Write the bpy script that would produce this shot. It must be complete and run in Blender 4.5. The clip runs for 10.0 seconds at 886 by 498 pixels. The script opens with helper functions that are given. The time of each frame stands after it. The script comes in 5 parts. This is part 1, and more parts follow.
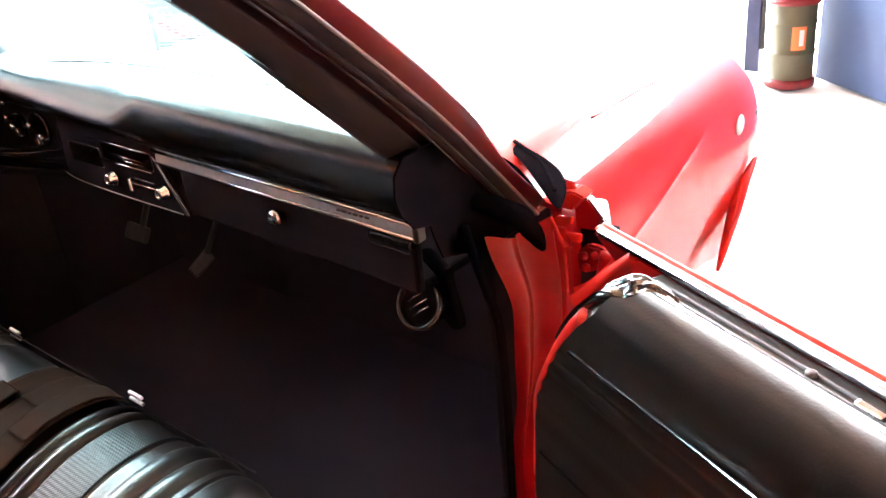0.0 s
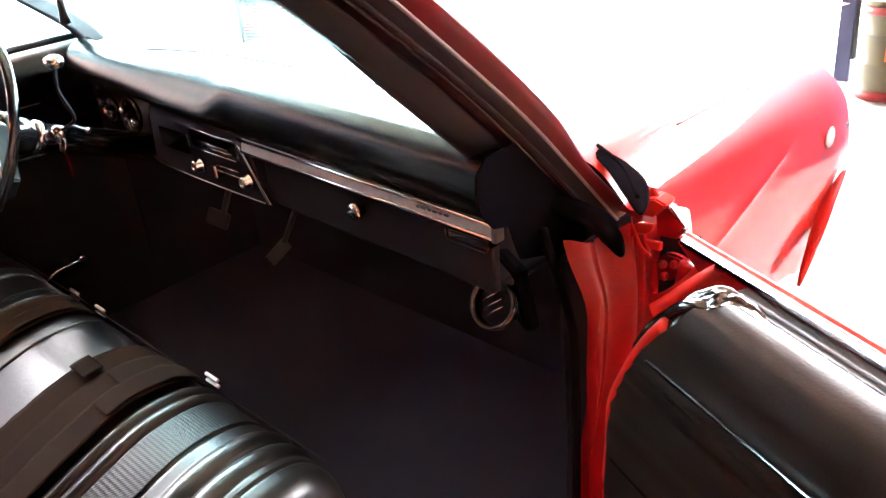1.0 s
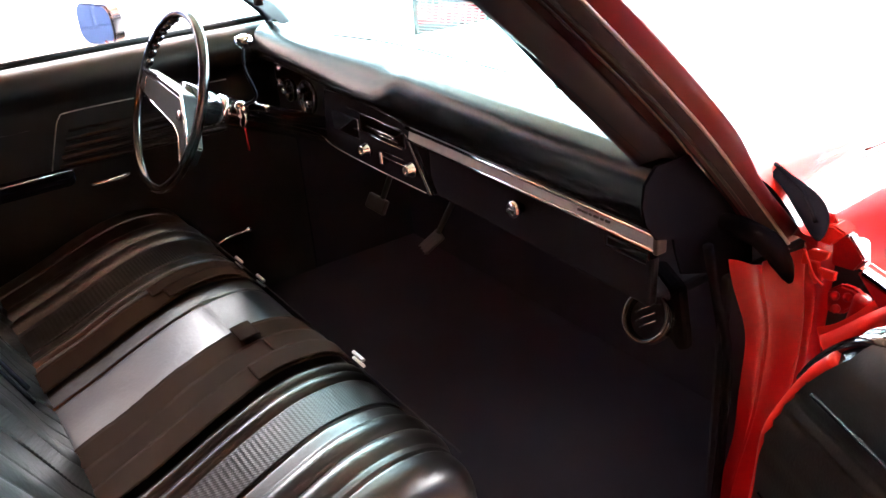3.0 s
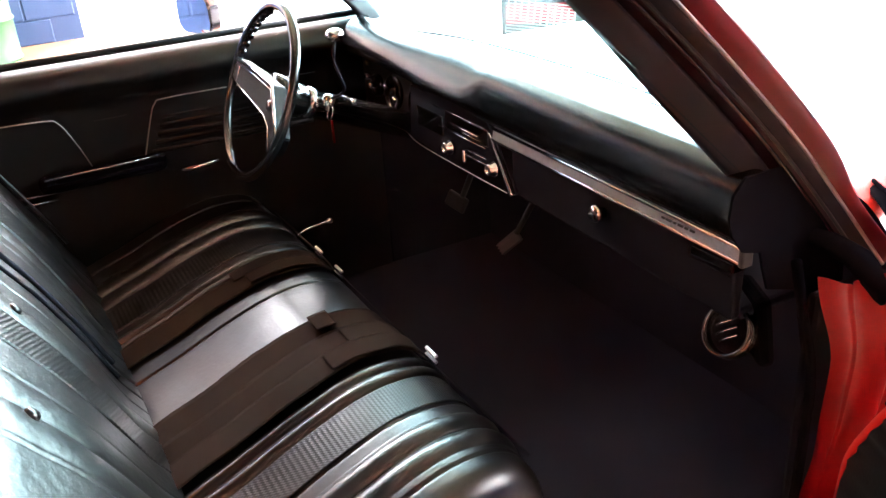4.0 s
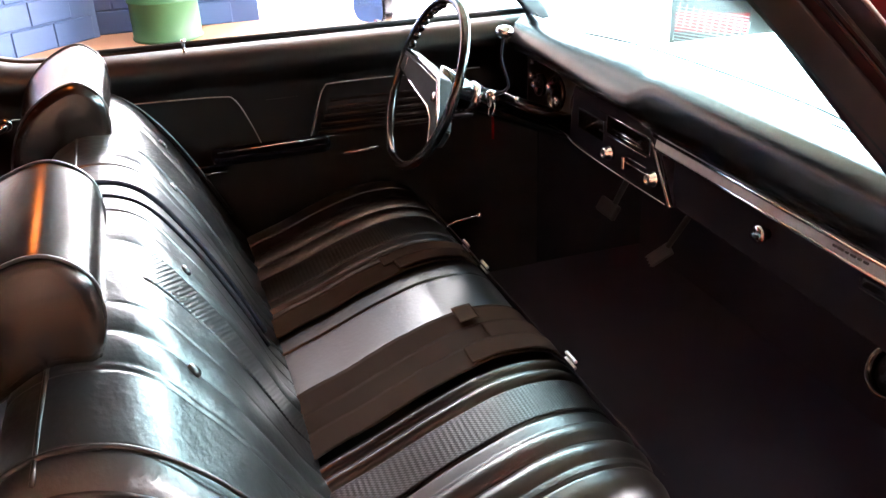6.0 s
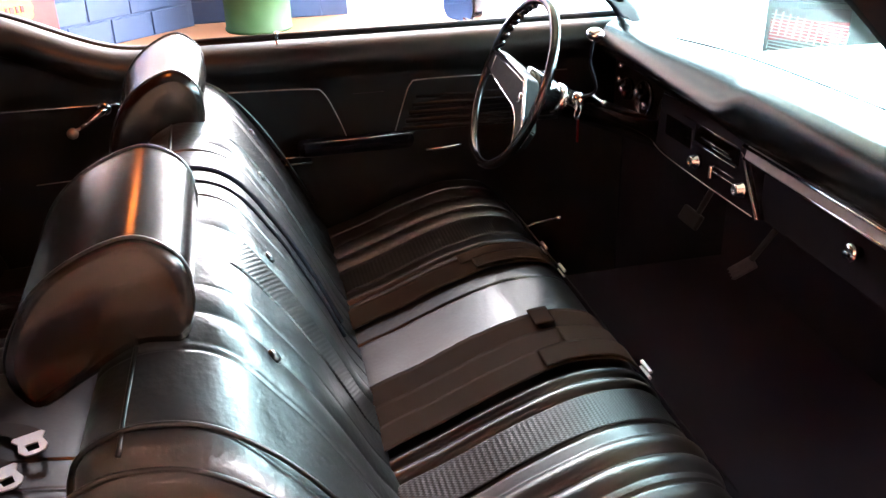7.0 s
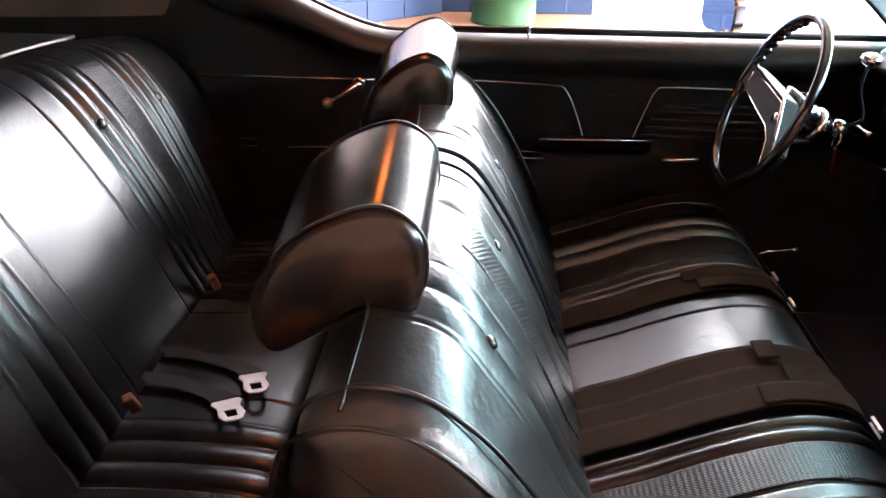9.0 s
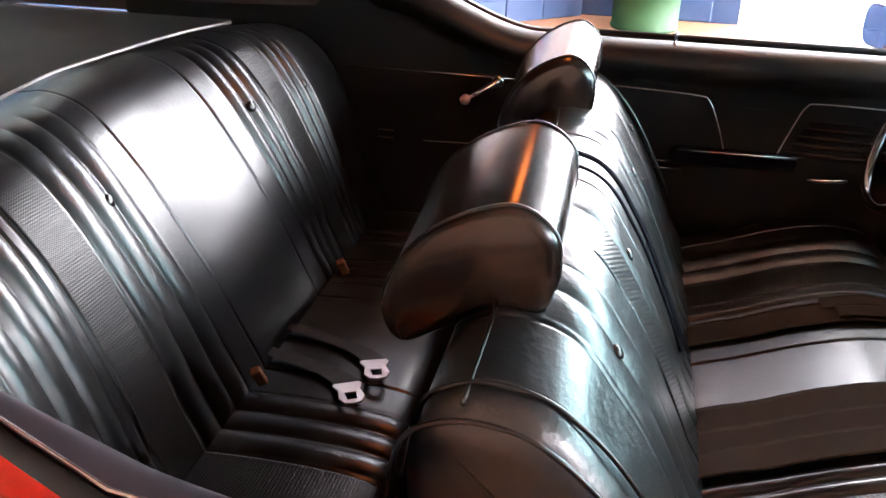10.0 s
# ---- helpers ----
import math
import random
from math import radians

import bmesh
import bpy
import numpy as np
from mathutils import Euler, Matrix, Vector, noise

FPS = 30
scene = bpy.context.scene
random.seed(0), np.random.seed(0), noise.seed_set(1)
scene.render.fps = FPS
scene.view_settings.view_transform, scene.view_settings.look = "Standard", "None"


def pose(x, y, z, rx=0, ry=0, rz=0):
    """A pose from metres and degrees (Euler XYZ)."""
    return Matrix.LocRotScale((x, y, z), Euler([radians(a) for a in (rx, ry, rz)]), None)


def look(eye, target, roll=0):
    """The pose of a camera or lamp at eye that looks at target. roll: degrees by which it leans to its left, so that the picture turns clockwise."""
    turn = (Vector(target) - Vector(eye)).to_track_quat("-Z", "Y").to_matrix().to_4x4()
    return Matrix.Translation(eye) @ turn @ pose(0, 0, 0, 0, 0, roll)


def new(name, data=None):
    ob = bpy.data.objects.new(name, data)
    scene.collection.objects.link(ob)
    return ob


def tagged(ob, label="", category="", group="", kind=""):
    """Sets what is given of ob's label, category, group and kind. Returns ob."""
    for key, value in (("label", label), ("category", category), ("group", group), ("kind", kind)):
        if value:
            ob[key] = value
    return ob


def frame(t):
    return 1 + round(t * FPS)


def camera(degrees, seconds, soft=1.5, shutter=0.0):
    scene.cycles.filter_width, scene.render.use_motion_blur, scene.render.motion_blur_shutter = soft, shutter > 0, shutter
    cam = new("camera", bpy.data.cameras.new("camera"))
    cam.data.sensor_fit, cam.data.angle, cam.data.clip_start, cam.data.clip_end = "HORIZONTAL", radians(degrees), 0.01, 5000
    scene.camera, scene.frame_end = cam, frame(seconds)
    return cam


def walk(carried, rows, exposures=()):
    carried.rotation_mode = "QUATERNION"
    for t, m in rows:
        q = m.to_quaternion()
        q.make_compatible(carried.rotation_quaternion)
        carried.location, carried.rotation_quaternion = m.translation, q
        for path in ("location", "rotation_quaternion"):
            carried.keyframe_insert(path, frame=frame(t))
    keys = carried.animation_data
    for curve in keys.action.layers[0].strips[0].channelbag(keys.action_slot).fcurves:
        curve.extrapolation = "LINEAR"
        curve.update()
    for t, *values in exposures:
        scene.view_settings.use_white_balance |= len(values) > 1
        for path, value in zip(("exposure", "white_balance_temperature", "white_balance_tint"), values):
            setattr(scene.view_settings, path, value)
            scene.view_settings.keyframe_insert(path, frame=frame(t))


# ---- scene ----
cam = camera(54.0, 10.0)
PATH = [
    (0, (1.556, -0.868, 1.407), (0.37, 0.457, 0.492), -6.6),
    (0.5, (1.55, -0.875, 1.41), (0.306, 0.399, 0.5), -6.3),
    (1, (1.545, -0.881, 1.413), (0.246, 0.341, 0.508), -6.0),
    (1.5, (1.543, -0.886, 1.408), (0.183, 0.278, 0.516), -5.6),
    (2, (1.541, -0.888, 1.407), (0.125, 0.214, 0.522), -5.3),
    (2.5, (1.535, -0.893, 1.408), (0.072, 0.148, 0.528), -5.0),
    (4, (1.526, -0.902, 1.409), (-0.076, -0.074, 0.543), -4.0),
    (4.5, (1.524, -0.909, 1.411), (-0.112, -0.149, 0.548), -3.6),
    (5, (1.522, -0.914, 1.412), (-0.148, -0.228, 0.551), -3.3),
    (5.5, (1.519, -0.92, 1.41), (-0.181, -0.306, 0.554), -2.9),
    (7, (1.516, -0.938, 1.413), (-0.254, -0.558, 0.563), -1.7),
    (7.5, (1.516, -0.945, 1.415), (-0.271, -0.657, 0.565), -1.2),
    (8, (1.513, -0.954, 1.412), (-0.288, -0.769, 0.564), -0.6),
    (8.5, (1.509, -0.965, 1.409), (-0.302, -0.916, 0.561), 0.1),
    (9, (1.511, -0.977, 1.409), (-0.298, -1.059, 0.56), 0.8),
    (9.5, (1.515, -0.989, 1.41), (-0.28, -1.21, 0.558), 1.5),
    (10, (1.516, -0.999, 1.408), (-0.258, -1.346, 0.553), 1.9),
]
EXPOSURES = [(0, 5.68, 6250, 13), (2.5, 5.66, 6250, 13), (5, 5.52, 6200, 13), (8, 5.40, 6150, 13), (10, 5.20, 6080, 13)]
walk(cam, [(t, look(eye, target, roll)) for t, eye, target, roll in PATH], EXPOSURES)

# ---- light ----
world = bpy.data.worlds.new("daylight")
scene.world = world
world.use_nodes = True
wn = world.node_tree
sky = wn.nodes.new("ShaderNodeTexSky")
sky.sky_type, sky.sun_disc = "NISHITA", False
sky.sun_elevation, sky.sun_rotation = radians(44), radians(128)
sky.dust_density, sky.ozone_density, sky.air_density = 6.0, 0.6, 0.5
haze = wn.nodes.new("ShaderNodeHueSaturation")
haze.inputs["Saturation"].default_value = 0.35
wn.links.new(sky.outputs[0], haze.inputs["Color"])
wn.links.new(haze.outputs[0], wn.nodes["Background"].inputs[0])
wn.nodes["Background"].inputs[1].default_value = 0.06
sun = new("sun", bpy.data.lights.new("sun", "SUN"))
sun.data.energy, sun.data.angle, sun.data.color = 5.0, radians(0.5), (0.99, 0.965, 1.0)
sun.matrix_world = look((7, -5.5, 8.5), (0, 0, 0))

# ---- materials ----


def base(name, colour, rough=0.5, metal=0.0, coat=0.0, spec=0.5):
    m = bpy.data.materials.new(name)
    m.use_nodes = True
    b = m.node_tree.nodes["Principled BSDF"]
    b.inputs["Base Color"].default_value = (*colour, 1)
    b.inputs["Roughness"].default_value = rough
    b.inputs["Metallic"].default_value = metal
    b.inputs["Coat Weight"].default_value = coat
    b.inputs["Coat Roughness"].default_value = 0.06
    b.inputs["Specular IOR Level"].default_value = spec
    return m


def textured(name, c1, c2, rough=0.5, metal=0.0, coat=0.0, scale=8.0, grain=300.0, bump=0.1, r2=None, spec=0.5, depth=0.001):
    """Two colours mixed by large stains, with fine relief and uneven gloss."""
    m = base(name, c1, rough, metal, coat, spec)
    t = m.node_tree
    b = t.nodes["Principled BSDF"]
    co = t.nodes.new("ShaderNodeTexCoord")
    n1 = t.nodes.new("ShaderNodeTexNoise")
    n1.inputs["Scale"].default_value, n1.inputs["Detail"].default_value = scale, 4
    n2 = t.nodes.new("ShaderNodeTexNoise")
    n2.inputs["Scale"].default_value, n2.inputs["Detail"].default_value = grain, 3
    for n in (n1, n2):
        t.links.new(co.outputs["Object"], n.inputs["Vector"])
    mix = t.nodes.new("ShaderNodeMix")
    mix.data_type = "RGBA"
    mix.inputs["A"].default_value, mix.inputs["B"].default_value = (*c1, 1), (*c2, 1)
    t.links.new(n1.outputs["Fac"], mix.inputs["Factor"])
    t.links.new(mix.outputs["Result"], b.inputs["Base Color"])
    rr = t.nodes.new("ShaderNodeMapRange")
    rr.inputs["From Min"].default_value, rr.inputs["From Max"].default_value = 0.25, 0.75
    rr.inputs["To Min"].default_value, rr.inputs["To Max"].default_value = rough, rough * 1.4 if r2 is None else r2
    t.links.new(n1.outputs["Fac"], rr.inputs["Value"])
    t.links.new(rr.outputs["Result"], b.inputs["Roughness"])
    bp = t.nodes.new("ShaderNodeBump")
    bp.inputs["Strength"].default_value, bp.inputs["Distance"].default_value = bump, depth
    t.links.new(n2.outputs["Fac"], bp.inputs["Height"])
    t.links.new(bp.outputs["Normal"], b.inputs["Normal"])
    return m


VINYL = textured("black vinyl", (0.0046, 0.0032, 0.0029), (0.0068, 0.0050, 0.0046), 0.28, scale=16, grain=120, bump=0.4, r2=0.35, spec=0.55, depth=0.0007)
WORNVINYL = textured("worn black vinyl", (0.0026, 0.0023, 0.0024), (0.0120, 0.0112, 0.0112), 0.28, scale=30, grain=70, bump=0.75, r2=0.40, spec=0.74, depth=0.0014)
REARVINYL = textured("soft black vinyl", (0.0034, 0.0030, 0.0032), (0.0064, 0.0058, 0.0060), 0.28, scale=22, grain=110, bump=0.4, r2=0.35, spec=0.48, depth=0.0007)
PADVINYL = textured("dash pad vinyl", (0.008, 0.009, 0.010), (0.012, 0.0125, 0.0135), 0.19, scale=9, grain=220, bump=0.3, r2=0.26, spec=0.4)
DOORVINYL = textured("door vinyl", (0.011, 0.0076, 0.0062), (0.015, 0.0105, 0.0088), 0.30, scale=5, grain=260, bump=0.25, r2=0.38, spec=0.15)
SIDEVINYL = textured("side panel vinyl", (0.0042, 0.0030, 0.0027), (0.0060, 0.0043, 0.0038), 0.34, scale=5, grain=260, bump=0.2, r2=0.40, spec=0.34)
TRAY = textured("tray board", (0.019, 0.0142, 0.0145), (0.027, 0.0205, 0.0205), 0.75, scale=5, grain=700, bump=0.4, r2=0.9)
CARPET = textured("black carpet", (0.0180, 0.0158, 0.0240), (0.0240, 0.0210, 0.0315), 0.95, scale=14, grain=900, bump=1.0, r2=1.0, spec=0.1)
BARGRAIN = textured("grained black", (0.008, 0.008, 0.009), (0.014, 0.014, 0.015), 0.6, scale=60, grain=500, bump=0.6, r2=0.7, spec=0.2)
MATTE = textured("matte black", (0.0130, 0.0120, 0.0165), (0.0170, 0.0158, 0.0215), 0.8, scale=10, grain=400, bump=0.2, spec=0.05)
PLASTIC = textured("black plastic", (0.010, 0.0095, 0.011), (0.015, 0.0142, 0.016), 0.42, scale=20, grain=500, bump=0.15, r2=0.5)
RUBBER = textured("black rubber", (0.010, 0.010, 0.011), (0.016, 0.016, 0.017), 0.55, scale=20, grain=300, bump=0.2)
GLOSS = base("gloss black", (0.01, 0.01, 0.011), 0.12, coat=0.6)
CHROME = textured("chrome", (0.75, 0.75, 0.77), (0.62, 0.62, 0.64), 0.08, metal=1.0, scale=30, grain=200, bump=0.02, r2=0.16)
BRUSHED = textured("brushed metal", (0.60, 0.55, 0.52), (0.46, 0.42, 0.39), 0.45, metal=1.0, scale=60, grain=400, bump=0.05)
RED = textured("red car paint", (0.60, 0.014, 0.006), (0.55, 0.012, 0.005), 0.4, coat=0.75, scale=3, grain=600, bump=0.004, r2=0.42, spec=0.2)
RED.node_tree.nodes["Principled BSDF"].inputs["Coat Roughness"].default_value = 0.02
# car red darkened in colour for the shaded jamb, hinges and edges
SHADERED = textured("shaded red paint", (0.29, 0.0025, 0.0048), (0.22, 0.0020, 0.0040), 0.42, coat=0.5, scale=9, grain=120, bump=0.06, r2=0.46, spec=0.1)
# the same red darkened again, shade on the outer pillar put in the colour
PILLARRED = textured("shaded pillar red", (0.125, 0.0035, 0.009), (0.095, 0.003, 0.007), 0.3, coat=0.2, scale=6, grain=300, bump=0.05, r2=0.4, spec=0.35)
BROWN = textured("worn brown", (0.22, 0.10, 0.05), (0.3, 0.16, 0.09), 0.6, scale=30, grain=300, bump=0.2)
WEBBING = textured("belt webbing", (0.024, 0.0140, 0.0096), (0.032, 0.0192, 0.0136), 0.85, scale=20, grain=500, bump=0.3, r2=0.95, spec=0.06)
TRIM = textured("brushed trim", (0.50, 0.47, 0.46), (0.38, 0.36, 0.35), 0.4, metal=1.0, scale=60, grain=400, bump=0.05)
DULLMETAL = textured("dull metal", (0.13, 0.115, 0.105), (0.10, 0.09, 0.085), 0.45, metal=1.0, scale=60, grain=400, bump=0.05)
# black vinyl tinted brown for the warm light on the head restraints
HEADVINYL = textured("warm-tinted black vinyl", (0.0085, 0.0046, 0.0034), (0.012, 0.0066, 0.005), 0.18, scale=14, grain=160, bump=0.3, r2=0.26, spec=0.5, depth=0.0006)
PILLAR = textured("dark pillar trim", (0.0260, 0.0225, 0.0290), (0.0340, 0.0295, 0.0375), 0.4, scale=8, grain=300, bump=0.15, r2=0.5, spec=0.2)
MAROON = textured("dark maroon", (0.030, 0.0050, 0.0085), (0.020, 0.0040, 0.0068), 0.36, scale=7, grain=200, bump=0.1, r2=0.46, spec=0.25)
# gloss-free near-black that puts the shade on these parts into their colour
SHADEBLACK = textured("shade black trim", (0.0046, 0.0039, 0.0053), (0.0062, 0.0053, 0.0069), 0.6, scale=9, grain=300, bump=0.2, r2=0.7, spec=0.0)
PEDAL = textured("worn grey rubber", (0.10, 0.105, 0.12), (0.14, 0.145, 0.16), 0.6, scale=20, grain=200, bump=0.2)
STEEL = textured("plated steel", (0.85, 0.86, 0.88), (0.75, 0.75, 0.77), 0.45, metal=1.0, scale=40, grain=200, bump=0.05)
HEADLINER = textured("headliner", (0.045, 0.025, 0.017), (0.056, 0.032, 0.022), 0.8, scale=8, grain=800, bump=0.4)
DARKBLUE = textured("dark blue enamel", (0.012, 0.018, 0.06), (0.016, 0.024, 0.075), 0.5, scale=4, grain=60, bump=0.1)
BLUE = textured("blue painted block", (0.022, 0.050, 0.125), (0.033, 0.070, 0.165), 0.5, scale=1.2, grain=60, bump=0.25, r2=0.62)
CONCRETE = textured("concrete floor", (0.34, 0.17, 0.085), (0.42, 0.22, 0.12), 0.6, scale=1.0, grain=40, bump=0.15, r2=0.8)
APRON = textured("outdoor concrete", (0.62, 0.60, 0.57), (0.70, 0.69, 0.66), 0.8, scale=0.7, grain=30, bump=0.2)
GREEN = textured("green enamel", (0.012, 0.060, 0.016), (0.017, 0.078, 0.022), 0.55, scale=4, grain=60, bump=0.05)
OLIVE = textured("olive enamel", (0.055, 0.055, 0.025), (0.08, 0.078, 0.035), 0.4, scale=4, grain=60, bump=0.05)
TEAL = textured("teal enamel", (0.026, 0.042, 0.042), (0.033, 0.050, 0.049), 0.45, scale=3, grain=60, bump=0.05)
SIGNRED = textured("red sign enamel", (0.17, 0.003, 0.004), (0.14, 0.003, 0.004), 0.35, scale=4, grain=80, bump=0.03)
SLOTRED = textured("dark red enamel", (0.42, 0.012, 0.02), (0.36, 0.010, 0.018), 0.6, scale=4, grain=80, bump=0.03, spec=0.2)
SIGNYEL = textured("yellow sign enamel", (0.40, 0.22, 0.02), (0.36, 0.2, 0.018), 0.35, scale=4, grain=80, bump=0.03)
ORANGE = textured("orange paper", (0.75, 0.14, 0.02), (0.7, 0.2, 0.06), 0.5, scale=8, grain=80, bump=0.03)
WHITE = textured("white paint", (0.78, 0.78, 0.76), (0.7, 0.7, 0.68), 0.5, scale=3, grain=80, bump=0.05)
MIRRORGLASS = base("mirror", (0.85, 0.86, 0.9), 0.03, metal=1.0)


def pane(name, tint):
    """Thin clear glass: it lets light straight through and mirrors more at a slant."""
    m = bpy.data.materials.new(name)
    m.use_nodes = True
    t = m.node_tree
    t.nodes.remove(t.nodes["Principled BSDF"])
    tr, gl, mx, lw, pw = (t.nodes.new(k) for k in ("ShaderNodeBsdfTransparent", "ShaderNodeBsdfGlossy", "ShaderNodeMixShader", "ShaderNodeLayerWeight", "ShaderNodeMath"))
    tr.inputs["Color"].default_value = (*tint, 1)
    gl.inputs["Roughness"].default_value = 0.02
    pw.operation = "MULTIPLY"
    pw.inputs[1].default_value = 0.2
    lw.inputs["Blend"].default_value = 0.15
    t.links.new(lw.outputs["Facing"], pw.inputs[0])
    t.links.new(pw.outputs[0], mx.inputs["Fac"])
    t.links.new(tr.outputs[0], mx.inputs[1])
    t.links.new(gl.outputs[0], mx.inputs[2])
    t.links.new(mx.outputs[0], t.nodes["Material Output"].inputs["Surface"])
    return m


GLASS = pane("glass", (0.57, 0.87, 0.90))
TANWALL = textured("tan wall", (0.40, 0.235, 0.155), (0.46, 0.275, 0.185), 0.7, scale=1.0, grain=40, bump=0.2)
PALEWALL = textured("pale pinkish wall", (0.42, 0.35, 0.33), (0.48, 0.40, 0.38), 0.7, scale=1.0, grain=40, bump=0.2)
BOARDS = textured("tan boards", (0.50, 0.335, 0.225), (0.56, 0.375, 0.255), 0.8, scale=2, grain=60, bump=0.2)
DARKWALL = textured("dark painted wall", (0.05, 0.04, 0.04), (0.08, 0.065, 0.06), 0.7, scale=1.0, grain=40, bump=0.2)


def woven(name):
    m = base(name, (0.006, 0.0046, 0.0042), 0.31, spec=0.18)
    t = m.node_tree
    b = t.nodes["Principled BSDF"]
    co = t.nodes.new("ShaderNodeTexCoord")
    sp = t.nodes.new("ShaderNodeSeparateXYZ")
    t.links.new(co.outputs["Object"], sp.inputs[0])

    def mathnode(op, a, b):
        n = t.nodes.new("ShaderNodeMath")
        n.operation = op
        for k, v in enumerate((a, b)):
            if isinstance(v, (int, float)):
                n.inputs[k].default_value = v
            else:
                t.links.new(v, n.inputs[k])
        return n.outputs[0]

    run = mathnode("SUBTRACT", sp.outputs["Z"], sp.outputs["Y"])
    wa = mathnode("SINE", mathnode("MULTIPLY", sp.outputs["X"], 2 * math.pi / 0.0058), 0.0)
    wb = mathnode("SINE", mathnode("MULTIPLY", run, 2 * math.pi / 0.0066), 0.0)
    h = mathnode("MULTIPLY", mathnode("ADD", mathnode("MULTIPLY", wa, 0.5), 0.5), wb)
    bp = t.nodes.new("ShaderNodeBump")
    bp.inputs["Strength"].default_value, bp.inputs["Distance"].default_value = 0.3, 0.0011
    t.links.new(h, bp.inputs["Height"])
    t.links.new(bp.outputs["Normal"], b.inputs["Normal"])
    return m


WOVEN = woven("basket weave vinyl")
CORDED = textured("corded vinyl", (0.010, 0.0095, 0.0095), (0.014, 0.0135, 0.0135), 0.30, scale=20, grain=200, bump=0.1, r2=0.36, spec=0.42)

# ---- helpers for meshes ----


def thing(name, label, category, kind="", group=""):
    return tagged(new(name), label, category, group, kind)


def link_mesh(name, verts, faces, material, parent=None, label="", smooth=True):
    me = bpy.data.meshes.new(name)
    me.from_pydata([tuple(v) for v in verts], [], faces)
    me.materials.append(material)
    if smooth:
        me.polygons.foreach_set("use_smooth", [True] * len(me.polygons))
    me.update()
    ob = new(name, me)
    if parent:
        ob.parent = parent
    if label:
        ob["label"] = label
    return ob


def part(name, bm, material, parent=None, label="", smooth=False):
    me = bpy.data.meshes.new(name)
    bmesh.ops.recalc_face_normals(bm, faces=bm.faces)
    bm.to_mesh(me)
    bm.free()
    me.materials.append(material)
    if smooth:
        me.polygons.foreach_set("use_smooth", [True] * len(me.polygons))
    ob = new(name, me)
    if parent:
        ob.parent = parent
    if label:
        ob["label"] = label
    return ob


def grid(name, P, nu, nv, material, parent=None, label="", wrap=False):
    """A sheet P(u, v), or a tube that closes in v."""
    verts, faces = [], []
    m = nv if wrap else nv + 1
    for i in range(nu + 1):
        for j in range(m):
            verts.append(P(i / nu, j / nv))
    for i in range(nu):
        for j in range(nv):
            a, b = i * m + j, i * m + (j + 1) % m
            faces.append((a, b, b + m, a + m))
    if wrap:
        faces.append(tuple(range(m))[::-1])
        faces.append(tuple(nu * m + k for k in range(m)))
    ob = link_mesh(name, verts, faces, material, parent, label)
    bm = bmesh.new()
    bm.from_mesh(ob.data)
    bmesh.ops.recalc_face_normals(bm, faces=bm.faces)
    bm.to_mesh(ob.data)
    bm.free()
    return ob


def sweep(name, path, r, material, parent=None, label="", n=10, flat=1.0, closed=False, up=(0, 0, 1)):
    """A round or oval bar along a path. r: radius, or one for each point. flat: how high it is for its width."""
    pts = [Vector(p) for p in path]
    rr = r if isinstance(r, (list, tuple)) else [r] * len(pts)
    verts, faces = [], []
    N = len(pts)
    for i, p in enumerate(pts):
        a = pts[(i - 1) % N] if closed or i else pts[0]
        b = pts[(i + 1) % N] if closed or i < N - 1 else pts[-1]
        d = (b - a).normalized()
        s = d.cross(Vector(up))
        if s.length < 1e-4:
            s = d.cross(Vector((1, 0, 0)))
        s.normalize()
        w = s.cross(d)
        for k in range(n):
            t = 2 * math.pi * k / n
            verts.append(p + s * (math.cos(t) * rr[i]) + w * (math.sin(t) * rr[i] * flat))
    for i in range(N if closed else N - 1):
        for k in range(n):
            a, b = i * n + k, i * n + (k + 1) % n
            c = ((i + 1) % N) * n
            faces.append((a, b, c + (k + 1) % n, c + k))
    if not closed:
        faces.append(tuple(range(n))[::-1])
        faces.append(tuple((N - 1) * n + k for k in range(n)))
    return link_mesh(name, verts, faces, material, parent, label)


def boxmesh(size, bevel=0.004, seg=2):
    bm = bmesh.new()
    bmesh.ops.create_cube(bm, size=1)
    bmesh.ops.scale(bm, vec=size, verts=bm.verts)
    if bevel:
        bmesh.ops.bevel(bm, geom=bm.edges[:], offset=bevel, segments=seg, affect="EDGES", profile=0.5)
    return bm


def box(name, size, at, material, parent=None, label="", bevel=0.004, rot=(0, 0, 0)):
    bm = boxmesh(size, bevel)
    bmesh.ops.transform(bm, matrix=pose(*at, *rot), verts=bm.verts)
    return part(name, bm, material, parent, label)


def lathe(name, profile, m, material, parent=None, label="", n=32):
    """Profile rows of (radius, height), turned about the z axis of the pose m."""
    verts, faces = [], []
    for r, h in profile:
        for k in range(n):
            t = 2 * math.pi * k / n
            verts.append(m @ Vector((r * math.cos(t), r * math.sin(t), h)))
    for i in range(len(profile) - 1):
        for k in range(n):
            a, b = i * n + k, i * n + (k + 1) % n
            faces.append((a, b, b + n, a + n))
    faces.append(tuple(range(n))[::-1])
    faces.append(tuple((len(profile) - 1) * n + k for k in range(n)))
    return link_mesh(name, verts, faces, material, parent, label)


def facing(at, way):
    """A pose at a place whose z axis points along way."""
    return Matrix.Translation(at) @ Vector(way).to_track_quat("Z", "Y").to_matrix().to_4x4()


